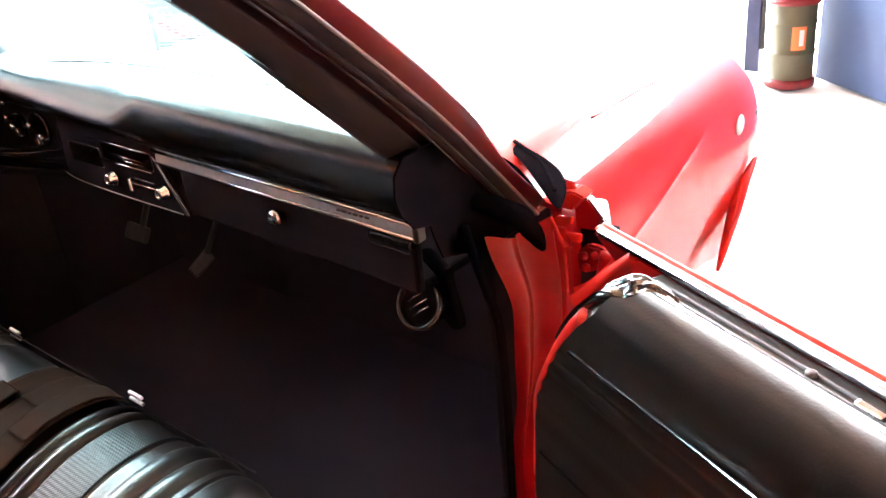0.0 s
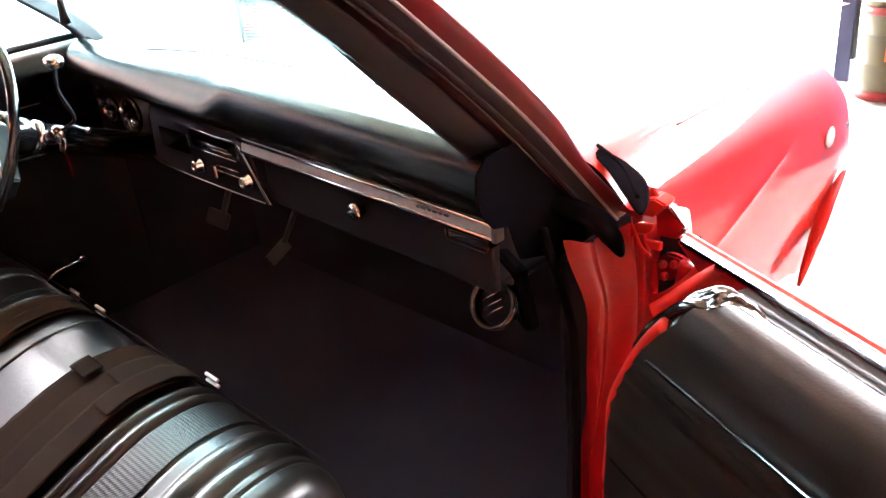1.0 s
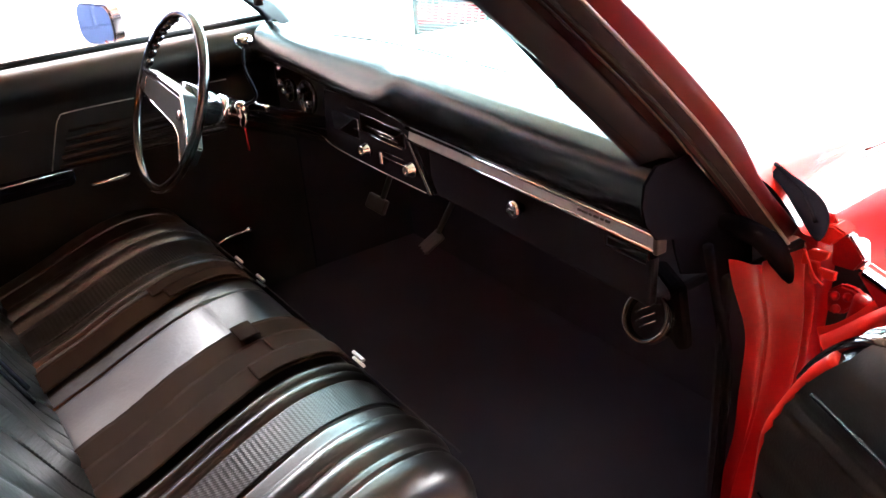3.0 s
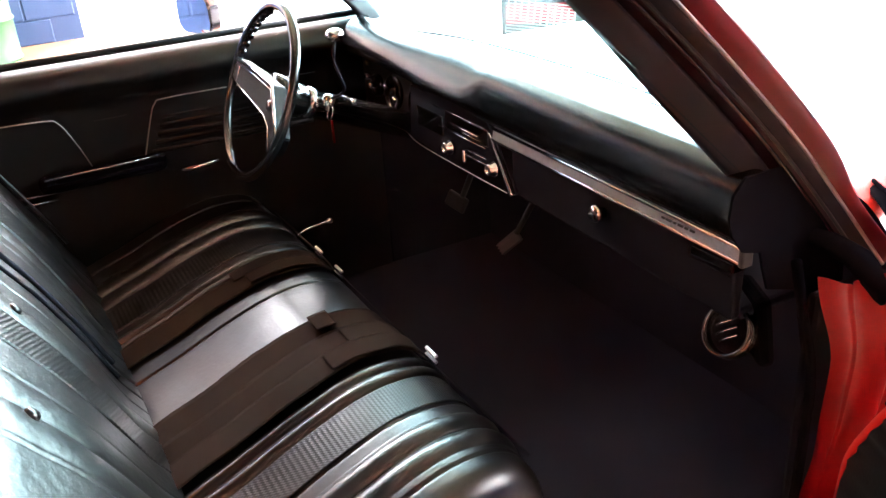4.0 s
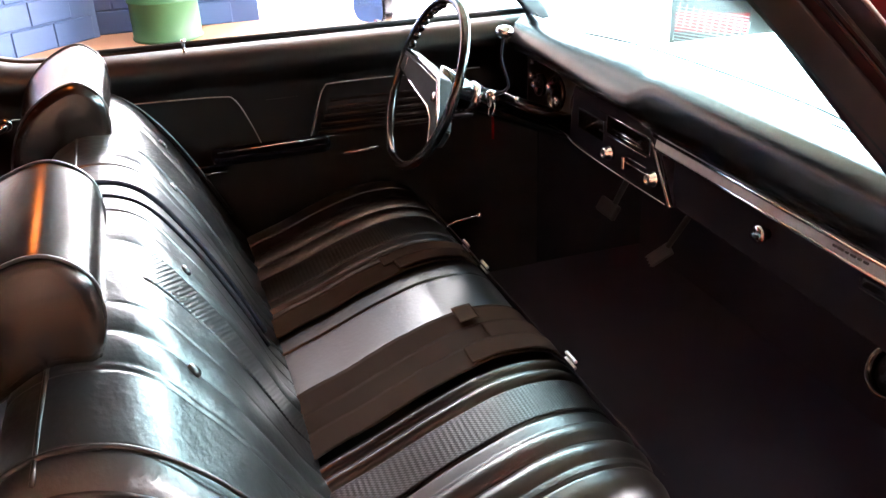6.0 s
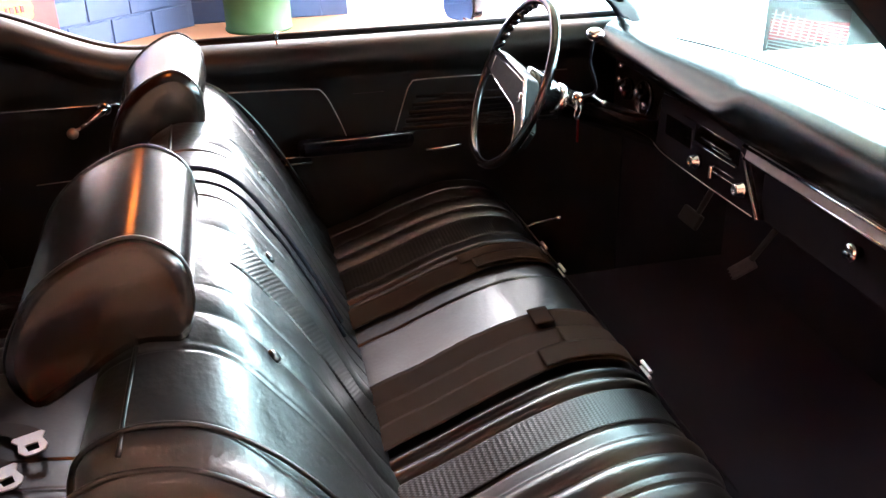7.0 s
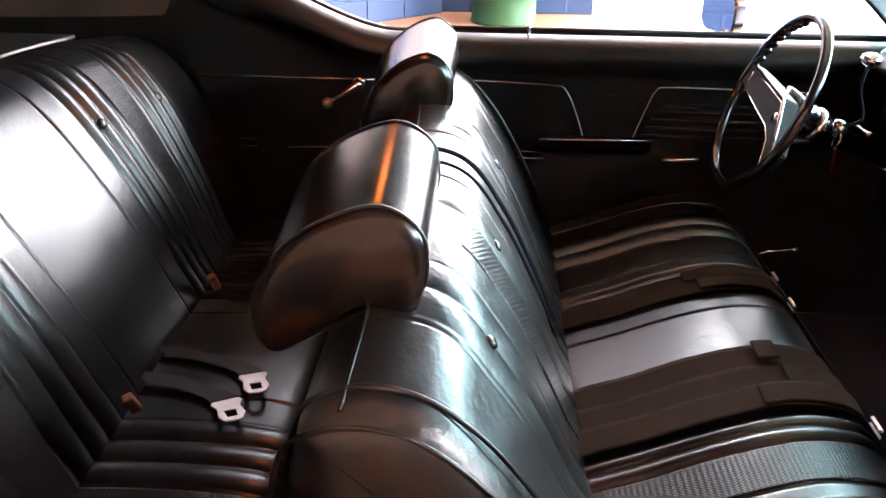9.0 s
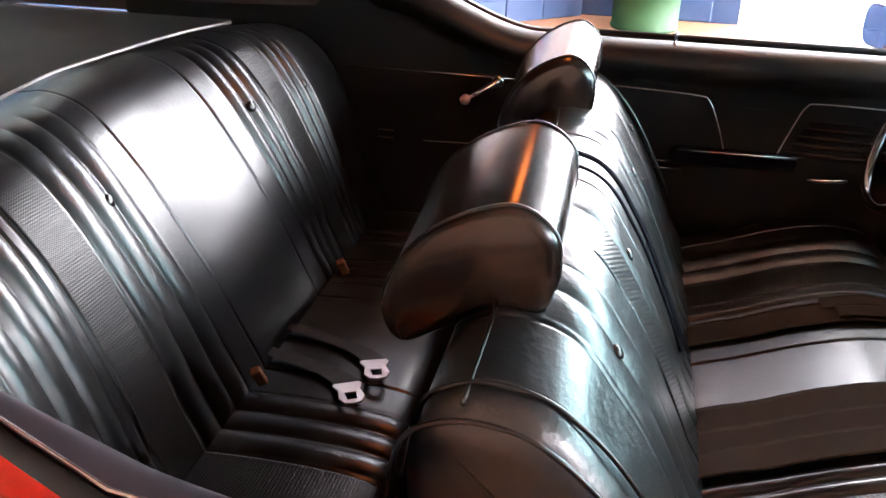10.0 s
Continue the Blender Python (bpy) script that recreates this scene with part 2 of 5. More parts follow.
def curve(pts, t):
    """A smooth way through points, t from 0 to 1."""
    n = len(pts) - 1
    f = min(max(t, 0.0), 1.0) * n
    i = min(int(f), n - 1)
    f -= i
    p = [Vector(pts[min(max(k, 0), n)]) for k in (i - 1, i, i + 1, i + 2)]
    return 0.5 * (2 * p[1] + (p[2] - p[0]) * f + (2 * p[0] - 5 * p[1] + 4 * p[2] - p[3]) * f * f + (3 * p[1] - p[0] - 3 * p[2] + p[3]) * f ** 3)


def line(pts, n):
    return [curve(pts, i / n) for i in range(n + 1)]


def bump(x, c, w):
    """A round hill of width w at c."""
    d = abs(x - c) / (w / 2)
    return (1 - d * d) ** 2 if d < 1 else 0.0


def sstep(a, b, x):
    t = min(max((x - a) / (b - a), 0), 1)
    return t * t * (3 - 2 * t)


def plate(name, pts, way, material, parent, label="", off=(0, 0, 0), bevel=0.0015):
    """A flat piece with thickness: its outline moved along way."""
    bm = bmesh.new()
    a = [bm.verts.new(Vector(p) + Vector(off)) for p in pts]
    b = [bm.verts.new(v.co + Vector(way)) for v in a]
    bm.faces.new(a)
    bm.faces.new(b[::-1])
    for k in range(len(a)):
        j = (k + 1) % len(a)
        bm.faces.new((a[k], b[k], b[j], a[j]))
    bmesh.ops.recalc_face_normals(bm, faces=bm.faces[:])
    if bevel:
        bmesh.ops.bevel(bm, geom=bm.edges[:], offset=bevel, segments=2, affect="EDGES")
    return part(name, bm, material, parent, label)


# ---- the building ----
def slab(name, x0, x1, y0, y1, z0, z1, material, label="", category="", bevel=0):
    ob = box(name, (x1 - x0, y1 - y0, z1 - z0), ((x0 + x1) / 2, (y0 + y1) / 2, (z0 + z1) / 2), material, None, label, bevel)
    return tagged(ob, label, category, "", "structure")


slab("ground", -400, 400, -400, 400, -0.3, -0.02, APRON, "pale concrete apron outside, also for the sunlit shop floor", "ground")
# floor ends early; the paler apron stands in for its sunlit part
slab("floor", -7.0, 5.0, -9.0, 0.9, -0.02, 0.0, CONCRETE, "tan concrete floor of the workshop", "floor")
slab("wall_side", -6.9, -6.6, -1.45, -0.02, 0.0, 2.4, BLUE, "dark blue painted block wall beside the doorway", "wall")
# unseen wall above the blue one, added and coloured for reflections in the seats
wu = box("unseen_wall_upper", (6.0, 0.25, 2.8), (-4.53, -3.62, 3.2), PALEWALL, None, "", 0, (0, 0, -45.8))
tagged(wu, "unseen pale pinkish upper wall for the seat reflections", "wall", "", "structure")
wr = box("wall_return", (6.0, 0.25, 1.8), (-4.53, -3.62, 0.9), BLUE, None, "", 0, (0, 0, -45.8))
tagged(wr, "blue painted block wall facing the daylight", "wall", "", "structure")
slab("wall_back", -7.0, 5.0, -9.2, -9.0, 0.0, 4.6, DARKWALL, "dark wall at the back of the workshop", "wall")
# unseen added walls: the right one warms reflections, the left one blocks sky
slab("unseen_wall_right", 4.8, 5.0, -9.0, 0.55, 0.0, 4.6, TANWALL, "unseen tan wall that warms the reflections", "wall")
slab("unseen_wall_left", -2.65, -2.45, -9.0, -5.7, 0.0, 4.6, DARKWALL, "unseen dark wall closing the workshop corner", "wall")
# unseen roof along the slanting doorway, cut to block sun, tan for warm reflections
bm = bmesh.new()
lo = [bm.verts.new((x, y, 4.6)) for x, y in ((-4.6, -9.2), (5.05, -9.2), (5.05, 0.3), (0.02, 3.72), (-4.6, 1.28))]
hi = [bm.verts.new((v.co.x, v.co.y, 4.75)) for v in lo]
bm.faces.new(lo)
bm.faces.new(hi)
for k in range(5):
    bm.faces.new((lo[k], lo[(k + 1) % 5], hi[(k + 1) % 5], hi[k]))
tagged(part("ceiling", bm, BOARDS), "unseen tan ceiling that shades the car", "ceiling", "", "structure")
# unseen header, added so the open door's top reflects tan
wh = box("unseen_header", (2.4, 0.2, 2.3), (-0.95, 3.0, 3.45), TANWALL, None, "", 0, (0, 0, 27.8))
tagged(wh, "unseen tan header for the door-top reflection", "wall", "", "structure")
# unseen sunlit white reflectors across the yard, added to light the cabin
for nm, sz, at in (("reflector_front", (34, 0.4, 15), (1, 20, 7.5)), ("reflector_side", (0.4, 20, 13), (-19, 9.4, 6.5))):
    f = box(nm, sz, at, WHITE, None, "", 0)
    tagged(f, "unseen white sunlit reflector across the yard", "building", "", "structure")


# ---- seats ----
def pad(name, loop, x0, x1, material, parent, warp=None, disp=None, label="", nu=300, nv=72, round_end=0.05):
    """A cushion: a closed side profile of (y, z), drawn out across the car, with rounded ends."""
    loop = [Vector((0, y, z)) for y, z in loop]
    n = len(loop)
    cy, cz = sum(p.y for p in loop) / n, sum(p.z for p in loop) / n

    def at(v):
        f = v * n
        i, f = int(f) % n, f - int(f)
        p = [loop[(i + k) % n] for k in (-1, 0, 1, 2)]
        return 0.5 * (2 * p[1] + (p[2] - p[0]) * f + (2 * p[0] - 5 * p[1] + 4 * p[2] - p[3]) * f * f + (3 * p[1] - p[0] - 3 * p[2] + p[3]) * f ** 3)

    row = [at(j / nv) for j in range(nv)]
    normals = []
    for j in range(nv):
        d = row[(j + 1) % nv] - row[j - 1]
        q = Vector((0, d.z, -d.y)).normalized()
        if q.dot(row[j] - Vector((0, cy, cz))) < 0:
            q = -q
        normals.append(q)

    def P(u, v):
        j = int(round(v * nv)) % nv
        x = x0 + (x1 - x0) * u
        end = min(u, 1 - u) * abs(x1 - x0)
        k = 0.0
        if end < round_end:
            k = round_end * (1 - math.sqrt(max(0.0, 1 - (1 - end / round_end) ** 2)))
        p = row[j] - normals[j] * k
        if disp:
            p = p + normals[j] * disp(x, p.y, p.z)
        p = Vector((x, p.y, p.z))
        return warp(p) if warp else p

    return grid(name, P, nu, nv, material, parent, label, wrap=True)


def ribs(x, a, b, k, h):
    if a < x < b:
        return h * (abs(math.sin(math.pi * k * (x - a) / (b - a))) ** 0.6) - h * 0.4
    return 0.0


def front_warp(p):
    w = min(max((p.z - 0.5) / 0.4, 0), 1.3)
    x = p.x / 0.7
    return Vector((p.x, p.y - 0.03 * x * x * w, p.z - (0.045 * x + 0.05 * x ** 4) * w))


def front_back_disp(x, y, z):
    a = abs(x)
    face = sstep(-1.07, -1.0, y)
    d = -0.004 * (bump(a, 0.10, 0.007) + bump(a, 0.525, 0.008)) - 0.022 * bump(x, -0.012, 0.016) - 0.010 * bump(x, 0.045, 0.010) - 0.004 * bump(a, 0.648, 0.012)
    d += face * (ribs(a, 0.145, 0.21, 1, 0.008) + ribs(a, 0.385, 0.515, 2, 0.008))
    d += 0.0020 * noise.noise((x * 7, y * 9, z * 9)) - 0.011 * sstep(0.88, 0.79, z)
    return d


def cushion_warp(p):
    return Vector((p.x - 0.15 * (p.y + 0.58), p.y, p.z))


def cushion_disp(x, y, z):
    d = -0.005 * (bump(x, -0.043, 0.007) + bump(x, 0.64, 0.008) + bump(x, -0.60, 0.008) + bump(x, 0.394, 0.006) + bump(x, 0.493, 0.006))
    d += ribs(x, 0.325, 0.393, 2, 0.011) + ribs(x, 0.522, 0.622, 2, 0.012) + ribs(x, -0.535, -0.39, 2, 0.011) + ribs(x, -0.25, -0.185, 2, 0.010)
    d += 0.0022 * noise.noise((x * 6, y * 8, z * 8))
    return d * sstep(0.40, 0.47, z)


CUSHION = [(-0.34, 0.36), (-0.295, 0.42), (-0.305, 0.50), (-0.36, 0.55), (-0.46, 0.566), (-0.58, 0.545), (-0.70, 0.508), (-0.81, 0.475), (-0.86, 0.42), (-0.82, 0.37), (-0.6, 0.35)]
BACKREST = [(-0.77, 0.42), (-0.815, 0.55), (-0.875, 0.69), (-0.935, 0.80), (-1.00, 0.872), (-1.06, 0.896), (-1.12, 0.888), (-1.17, 0.84), (-1.20, 0.70), (-1.15, 0.45), (-0.95, 0.36)]
seat = thing("front_bench_seat", "black vinyl front bench seat with pleats and two head restraints", "car seat")
fcush = pad("cushion", CUSHION, -0.70, 0.71, VINYL, seat, cushion_warp, cushion_disp, "black vinyl bench cushion with pleats", 420, 72)
fback = pad("backrest", BACKREST, -0.69, 0.705, WORNVINYL, seat, front_warp, front_back_disp, "black vinyl backrest with pleats and buttons", 420, 80)
for sx in (1, -1):
    xa, xb = (0.398, 0.489) if sx > 0 else (-0.375, -0.275)
    pad("woven_insert", CUSHION, xa, xb, WOVEN, fcush, cushion_warp, lambda x, y, z: -0.003 + 0.005 * sstep(0.42, 0.47, z), "basket-weave vinyl insert", 40, 72, 0.002)
    xa, xb = sorted((sx * 0.215, sx * 0.308))
    pad("woven_insert", BACKREST, xa, xb, CORDED, fback, front_warp, lambda x, y, z: -0.012 + 0.0150 * sstep(-1.03, -0.99, y) * sstep(0.42, 0.46, z) - 0.011 * sstep(0.88, 0.79, z) + 0.0004 * math.sin((0.8 * x + y - z) * 2 * math.pi / 0.0125), "cross-ribbed vinyl insert", 40, 900, 0.002)
    for bx in (0.178, 0.458):
        c = front_warp(Vector((sx * bx, -0.944, 0.802)))
        lathe("button", [(0.0115, -0.006), (0.0115, 0.0), (0.010, 0.003), (0.006, 0.0045), (0.001, 0.005)], facing(c, (0, 0.82, 0.57)), VINYL, fback, "covered upholstery button", 20)

for px, w in ((-0.012, 0.0055), (0.045, 0.0035)):
    split = [front_warp(Vector((px, q.y - 0.0075 * sstep(0.88, 0.79, q.z), q.z - 0.0045 * sstep(0.88, 0.79, q.z)))) for q in line([(0, y, z) for y, z in BACKREST[1:7]], 40)]
    sweep("split_seam", split, w, MATTE, fback, "dark seam between the two halves", 8)

HEAD = [(-1.06, 0.845), (-1.043, 0.90), (-1.05, 0.955), (-1.09, 0.988), (-1.135, 0.986), (-1.20, 0.955), (-1.25, 0.905), (-1.28, 0.83), (-1.255, 0.775), (-1.20, 0.80), (-1.12, 0.845)]


def head_restraint(x0, x1, dy, dz, deep=1.0):
    loop = [(-1.15 + (y + 1.15) * deep + dy, z + dz) for y, z in HEAD]

    def tilt(p):
        return Vector((p.x, p.y, p.z - 0.11 * (p.x - x1)))

    hr = pad("head_restraint", loop, x0, x1, HEADVINYL, seat, tilt, None, "black vinyl head restraint with stitched side", 40, 66, 0.018)
    for x in (x0 + 0.016, x1 - 0.016):
        pts = [tilt(Vector((x, y, z))) for y, z in [(curve([(0, *q) for q in loop], t / 40)).yz for t in range(41)]]
        sweep("piping", pts, 0.003, VINYL, hr, "", 6)
    for x in (x0 + 0.09, x1 - 0.09):
        sweep("post", [(x, -1.10 + dy, 0.80), (x, -1.11 + dy, 0.93 + dz)], 0.006, CHROME, hr, "chrome post", 10)


head_restraint(0.22, 0.52, 0, 0)
head_restraint(-0.535, -0.255, 0.02, 0.022, 0.82)
for sx in (1, -1):
    sweep("piping", [front_warp(Vector((sx * x, -1.105, 0.893))) for x in [0.02 + 0.66 * k / 20 for k in range(21)]], 0.0035, VINYL, fback, "", 6)
    for px, w in ((0.648, 0.004), (0.692, 0.004)):
        ring = [front_warp(Vector((sx * px, q.y - (0.012 if px > 0.67 else 0), q.z - (0.018 if px > 0.67 else 0)))) for q in line([(0, y, z) for y, z in BACKREST[1:9]], 40)]
        sweep("piping", ring, w, VINYL, fback, "", 8)

rear = thing("rear_bench_seat", "black vinyl rear bench seat with pleats, buttons and woven panels", "car seat")


RC = 0.03


def across(x):
    """Distance from the middle of the rear bench; the far half is drawn closer together."""
    a = x - RC
    return a if a >= -0.2 and a >= 0 else (-a if a > -0.2 else 0.2 + (-a - 0.2) * 1.45)


def place(a, sx):
    """Where the offset a lies on the near (1) or far (-1) half."""
    return RC + a if sx > 0 else RC - (a if a < 0.2 else 0.2 + (a - 0.2) / 1.45)


def rear_disp(x, y, z):
    a = across(x)
    d = -0.004 * (bump(a, 0.155, 0.006) + bump(a, 0.41, 0.007) + bump(a, 0.525, 0.007))
    d += (ribs(a, 0.23, 0.405, 3, 0.010) + ribs(a, 0.55, 0.70, 3, 0.010)) * sstep(-1.99, -1.93, y)
    d += 0.0022 * noise.noise((x * 6, y * 9, z * 9))
    return d


REARBACK = [(-1.605, 0.42), (-1.65, 0.56), (-1.74, 0.72), (-1.848, 0.86), (-1.94, 0.937), (-2.03, 0.95), (-2.07, 0.90), (-2.0, 0.6), (-1.9, 0.40), (-1.78, 0.36)]
REARCUSH = [(-1.30, 0.30), (-1.265, 0.36), (-1.28, 0.43), (-1.34, 0.462), (-1.5, 0.47), (-1.7, 0.455), (-1.78, 0.42), (-1.78, 0.34), (-1.5, 0.3)]


def rwarp(p):
    w = sstep(0.45, 0.95, p.z)
    return Vector((p.x, p.y + 0.19 * (math.sqrt((p.x - 0.05) ** 2 + 0.0064) - 0.08) * w, p.z + 0.03 * sstep(0.7, 0.95, p.z) - 0.045 * (abs(p.x) / 0.7) ** 6 * w))


rback = pad("backrest", REARBACK, -0.71, 0.78, REARVINYL, rear, rwarp, rear_disp, "black vinyl rear backrest", 440, 80, 0.05)
rcush = pad("cushion", REARCUSH, -0.68, 0.68, REARVINYL, rear, None, lambda x, y, z: rear_disp(x, -1.8, z) * sstep(0.4, 0.44, z), "black vinyl rear cushion", 420, 60, 0.05)
for sx in (1, -1):
    xa, xb = sorted((place(0.415, sx), place(0.52, sx)))
    pad("woven_insert", REARBACK, xa, xb, WOVEN, rback, rwarp, lambda x, y, z: -0.012 + 0.014 * sstep(-1.97, -1.92, y), "basket-weave vinyl insert", 40, 80, 0.002)
    pad("woven_insert", REARCUSH, xa, xb, WOVEN, rcush, None, lambda x, y, z: -0.001 + 0.003 * sstep(0.4, 0.44, z), "basket-weave vinyl insert", 40, 60, 0.002)
    for bx in (0.305, 0.70 if sx > 0 else 0.64):
        lathe("button", [(0.0125, -0.006), (0.0125, 0.0), (0.011, 0.003), (0.006, 0.005), (0.001, 0.0055)], facing(rwarp(Vector((place(bx, sx), -1.824, 0.838))), (-sx * 0.2, 0.86, 0.47)), VINYL, rback, "covered upholstery button", 20)

# ---- car body ----
car = thing("car_body", "red two-door coupe body with black cabin and open passenger side", "car")
box("cabin_floor", (1.5, 2.9, 0.02), (0, -0.95, 0.19), CARPET, car, "black carpeted floor", 0)
box("firewall", (1.46, 0.03, 0.66), (0, 0.46, 0.50), CARPET, car, "black carpeted firewall", 0)
box("kick_panel", (0.02, 0.40, 0.62), (-0.735, 0.28, 0.49), MATTE, car, "black kick panel", 0.006)
box("rear_bulkhead", (1.5, 0.03, 0.7), (0, -2.2, 0.55), CARPET, car, "", 0)
box("sill", (0.12, 2.2, 0.10), (0.80, -0.85, 0.125), RED, car, "red door sill", 0.02)
box("package_tray", (1.46, 0.70, 0.012), (0, -2.39, 0.938), TRAY, car, "grey board tray behind the rear seat", 0.003)
# roof and rails
grid("roof", lambda u, v: Vector((-0.66 + 1.32 * u, -0.42 - 1.75 * v, 1.365 + 0.05 * math.sin(math.pi * u) + 0.03 * math.sin(math.pi * v))), 24, 24, RED, car, "red roof panel")
grid("headlining", lambda u, v: Vector((-0.655 + 1.31 * u, -0.43 - 1.73 * v, 1.35 + 0.045 * math.sin(math.pi * u) + 0.03 * math.sin(math.pi * v))), 24, 24, HEADLINER, car, "dark headlining")
for sx in (1, -1):
    sweep("roof_rail", [(sx * 0.67, -0.40, 1.345), (sx * 0.675, -1.0, 1.365), (sx * 0.67, -1.7, 1.35), (sx * 0.66, -2.2, 1.31)], 0.028, RED, car, "red roof rail", 12)
    # rear pillar
    grid("rear_pillar", lambda u, v: Vector((sx * (0.72 - 0.06 * v), -1.62 - 1.1 * u - 0.2 * (1 - v) * (1 - u) + (0.38 * u) * v * 0.6, 0.95 + (0.40) * v)), 8, 8, HEADLINER, car, "dark trimmed rear pillar")


# dome lamp, lit while the door stands open
dome = thing("dome_lamp", "lit warm dome lamp with chrome bezel on the headlining", "lamp")
LAMP = base("warm lamp lens", (0.8, 0.5, 0.3), 0.4)
LAMP.node_tree.nodes["Principled BSDF"].inputs["Emission Color"].default_value = (1.0, 0.22, 0.03, 1)
LAMP.node_tree.nodes["Principled BSDF"].inputs["Emission Strength"].default_value = 0.7
box("bezel", (0.20, 0.13, 0.022), (-0.17, -1.19, 1.412), CHROME, dome, "chrome bezel", 0.008)
box("lens", (0.17, 0.10, 0.03), (-0.17, -1.19, 1.402), LAMP, dome, "glowing warm lens", 0.012)


def ribbon(name, ra, rb, material, parent, label="", n=24, thick=0.012, out=(0.5, -0.4, 0.4)):
    """A band between two rails, with thickness."""
    o = Vector(out).normalized() * thick

    def P(u, v):
        a, b = curve(ra, u), curve(rb, u)
        k = v * 4
        hump = Vector(out).normalized() * 0.006
        if k <= 2:
            f = k / 2
            return a.lerp(b, f) + hump * math.sin(math.pi * f)
        f = (k - 2) / 2
        return b.lerp(a, f) - o
    return grid(name, P, n, 16, material, parent, label, wrap=True)


pillar = thing("windscreen_pillar", "black-trimmed red windscreen pillar with bright drip edge and maroon inner edge", "car part")
R0 = [(0.665, -0.46, 1.355), (0.68, -0.305, 1.241), (0.68, -0.126, 1.063), (0.68, 0.013, 0.924), (0.685, 0.12, 0.81)]
R1 = [(0.70, -0.40, 1.36), (0.72, -0.251, 1.231), (0.72, -0.04, 1.036), (0.72, 0.108, 0.876), (0.72, 0.22, 0.75)]
RM = [(0.72, -0.37, 1.36), (0.745, -0.225, 1.226), (0.745, -0.01, 1.03), (0.745, 0.135, 0.88), (0.745, 0.262, 0.735)]
R2 = [(0.74, -0.34, 1.36), (0.765, -0.191, 1.22), (0.765, 0.022, 1.022), (0.765, 0.147, 0.888), (0.765, 0.275, 0.745)]
R3 = [(0.75, -0.29, 1.355), (0.78, -0.132, 1.208), (0.78, 0.086, 1.001), (0.775, 0.178, 0.884), (0.775, 0.305, 0.755)]
ribbon("inner_trim", R0, R1, PILLAR, pillar, "black pillar trim")
ribbon("weatherstrip", R1, RM, MAROON, pillar, "dark maroon pillar edge", out=(0.6, -0.5, 0.5), thick=0.02)
ribbon("channel", RM, R2, PILLAR, pillar, "dark glass channel")
sweep("drip_edge", line(R2, 30), 0.003, TRIM, pillar, "bright metal drip edge", 8)
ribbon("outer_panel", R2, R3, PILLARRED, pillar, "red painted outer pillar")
for fa_, r_, mt_ in ((0.5, 0.0035, GLOSS), (0.92, 0.003, PLASTIC)):
    sweep("seal_bead", [a.lerp(b, fa_) + Vector((0.005, -0.006, 0.006)) for a, b in zip(line(R1, 30), line(RM, 30))], r_, mt_, pillar, "glossy seal bead", 8)
sweep("seal_end", line([(0.71, 0.12, 0.83), (0.76, 0.148, 0.815), (0.800, 0.164, 0.798), (0.820, 0.178, 0.766), (0.828, 0.194, 0.728)], 12), [0.014] * 3 + [0.018] * 3 + [0.020] * 2 + [0.019, 0.017, 0.014, 0.010, 0.005], SHADEBLACK, pillar, "rubber seal end", 10)

# left windscreen pillar
lp = thing("windscreen_pillar", "black windscreen pillar on the driver side", "car part")
L0 = [(-0.64, -0.42, 1.35), (-0.68, -0.22, 1.2), (-0.72, 0.0, 1.02), (-0.74, 0.06, 0.95)]
L1 = [(-0.68, -0.36, 1.36), (-0.72, -0.16, 1.2), (-0.76, 0.08, 1.02), (-0.78, 0.14, 0.95)]
ribbon("inner_trim", L0, L1, PILLAR, lp, "black pillar trim", out=(-0.5, -0.4, 0.4))

# glass
wind = thing("windscreen", "clear curved windscreen glass above the dashboard", "windscreen")
g = grid("glass_pane", lambda u, v: Vector((-0.72 + 1.44 * u, 0.02 + 0.20 * math.sin(math.pi * u) - v * (0.46 + 0.12 * math.sin(math.pi * u)), 0.925 + 0.43 * v)), 20, 10, GLASS, wind, "clear windscreen glass")
g.visible_shadow = False
rg = thing("rear_window", "curved rear window glass above the package tray", "window")
g = grid("glass_pane", lambda u, v: Vector((-0.66 + 1.32 * u, -2.72 + 0.56 * v - 0.05 * math.sin(math.pi * u), 0.945 + 0.41 * v)), 20, 10, GLASS, rg, "clear rear glass")
g.visible_shadow = False
sweep("tray_edge", line([(0.66, -2.03, 0.957), (0.14, -2.09, 0.957), (-0.07, -2.105, 0.957), (-0.43, -2.06, 0.957), (-0.62, -2.0, 0.957)], 30), 0.005, TRIM, car, "thin bright tray edge", 8)
sweep("seal", line([(-0.72, -2.68, 0.96), (-0.4, -2.73, 0.955), (0, -2.75, 0.953), (0.4, -2.73, 0.955), (0.72, -2.68, 0.96)], 24), 0.012, RUBBER, rg, "black rubber seal", 8)

# ---- dashboard ----
dash = thing("dashboard", "black padded dashboard with brushed trim strip, radio and round knobs", "dashboard")


COWL_LOOP = [(0.03, 0.862), (-0.006, 0.872), (-0.024, 0.888), (-0.024, 0.908), (-0.008, 0.934), (0.014, 0.950), (0.055, 0.961), (0.12, 0.945), (0.24, 0.91), (0.26, 0.87), (0.12, 0.85)]
HOOD_LOOP = [(0.03, 0.862), (-0.010, 0.868), (-0.028, 0.884), (-0.024, 0.904), (-0.006, 0.929), (0.014, 0.953), (0.045, 0.963), (0.12, 0.945), (0.24, 0.91), (0.26, 0.87), (0.12, 0.85)]
PAD_LOOP = [(0.03, 0.845), (-0.002, 0.855), (-0.010, 0.880), (-0.008, 0.915), (0.000, 0.941), (0.015, 0.957), (0.045, 0.963), (0.12, 0.945), (0.24, 0.91), (0.26, 0.87), (0.12, 0.84)]


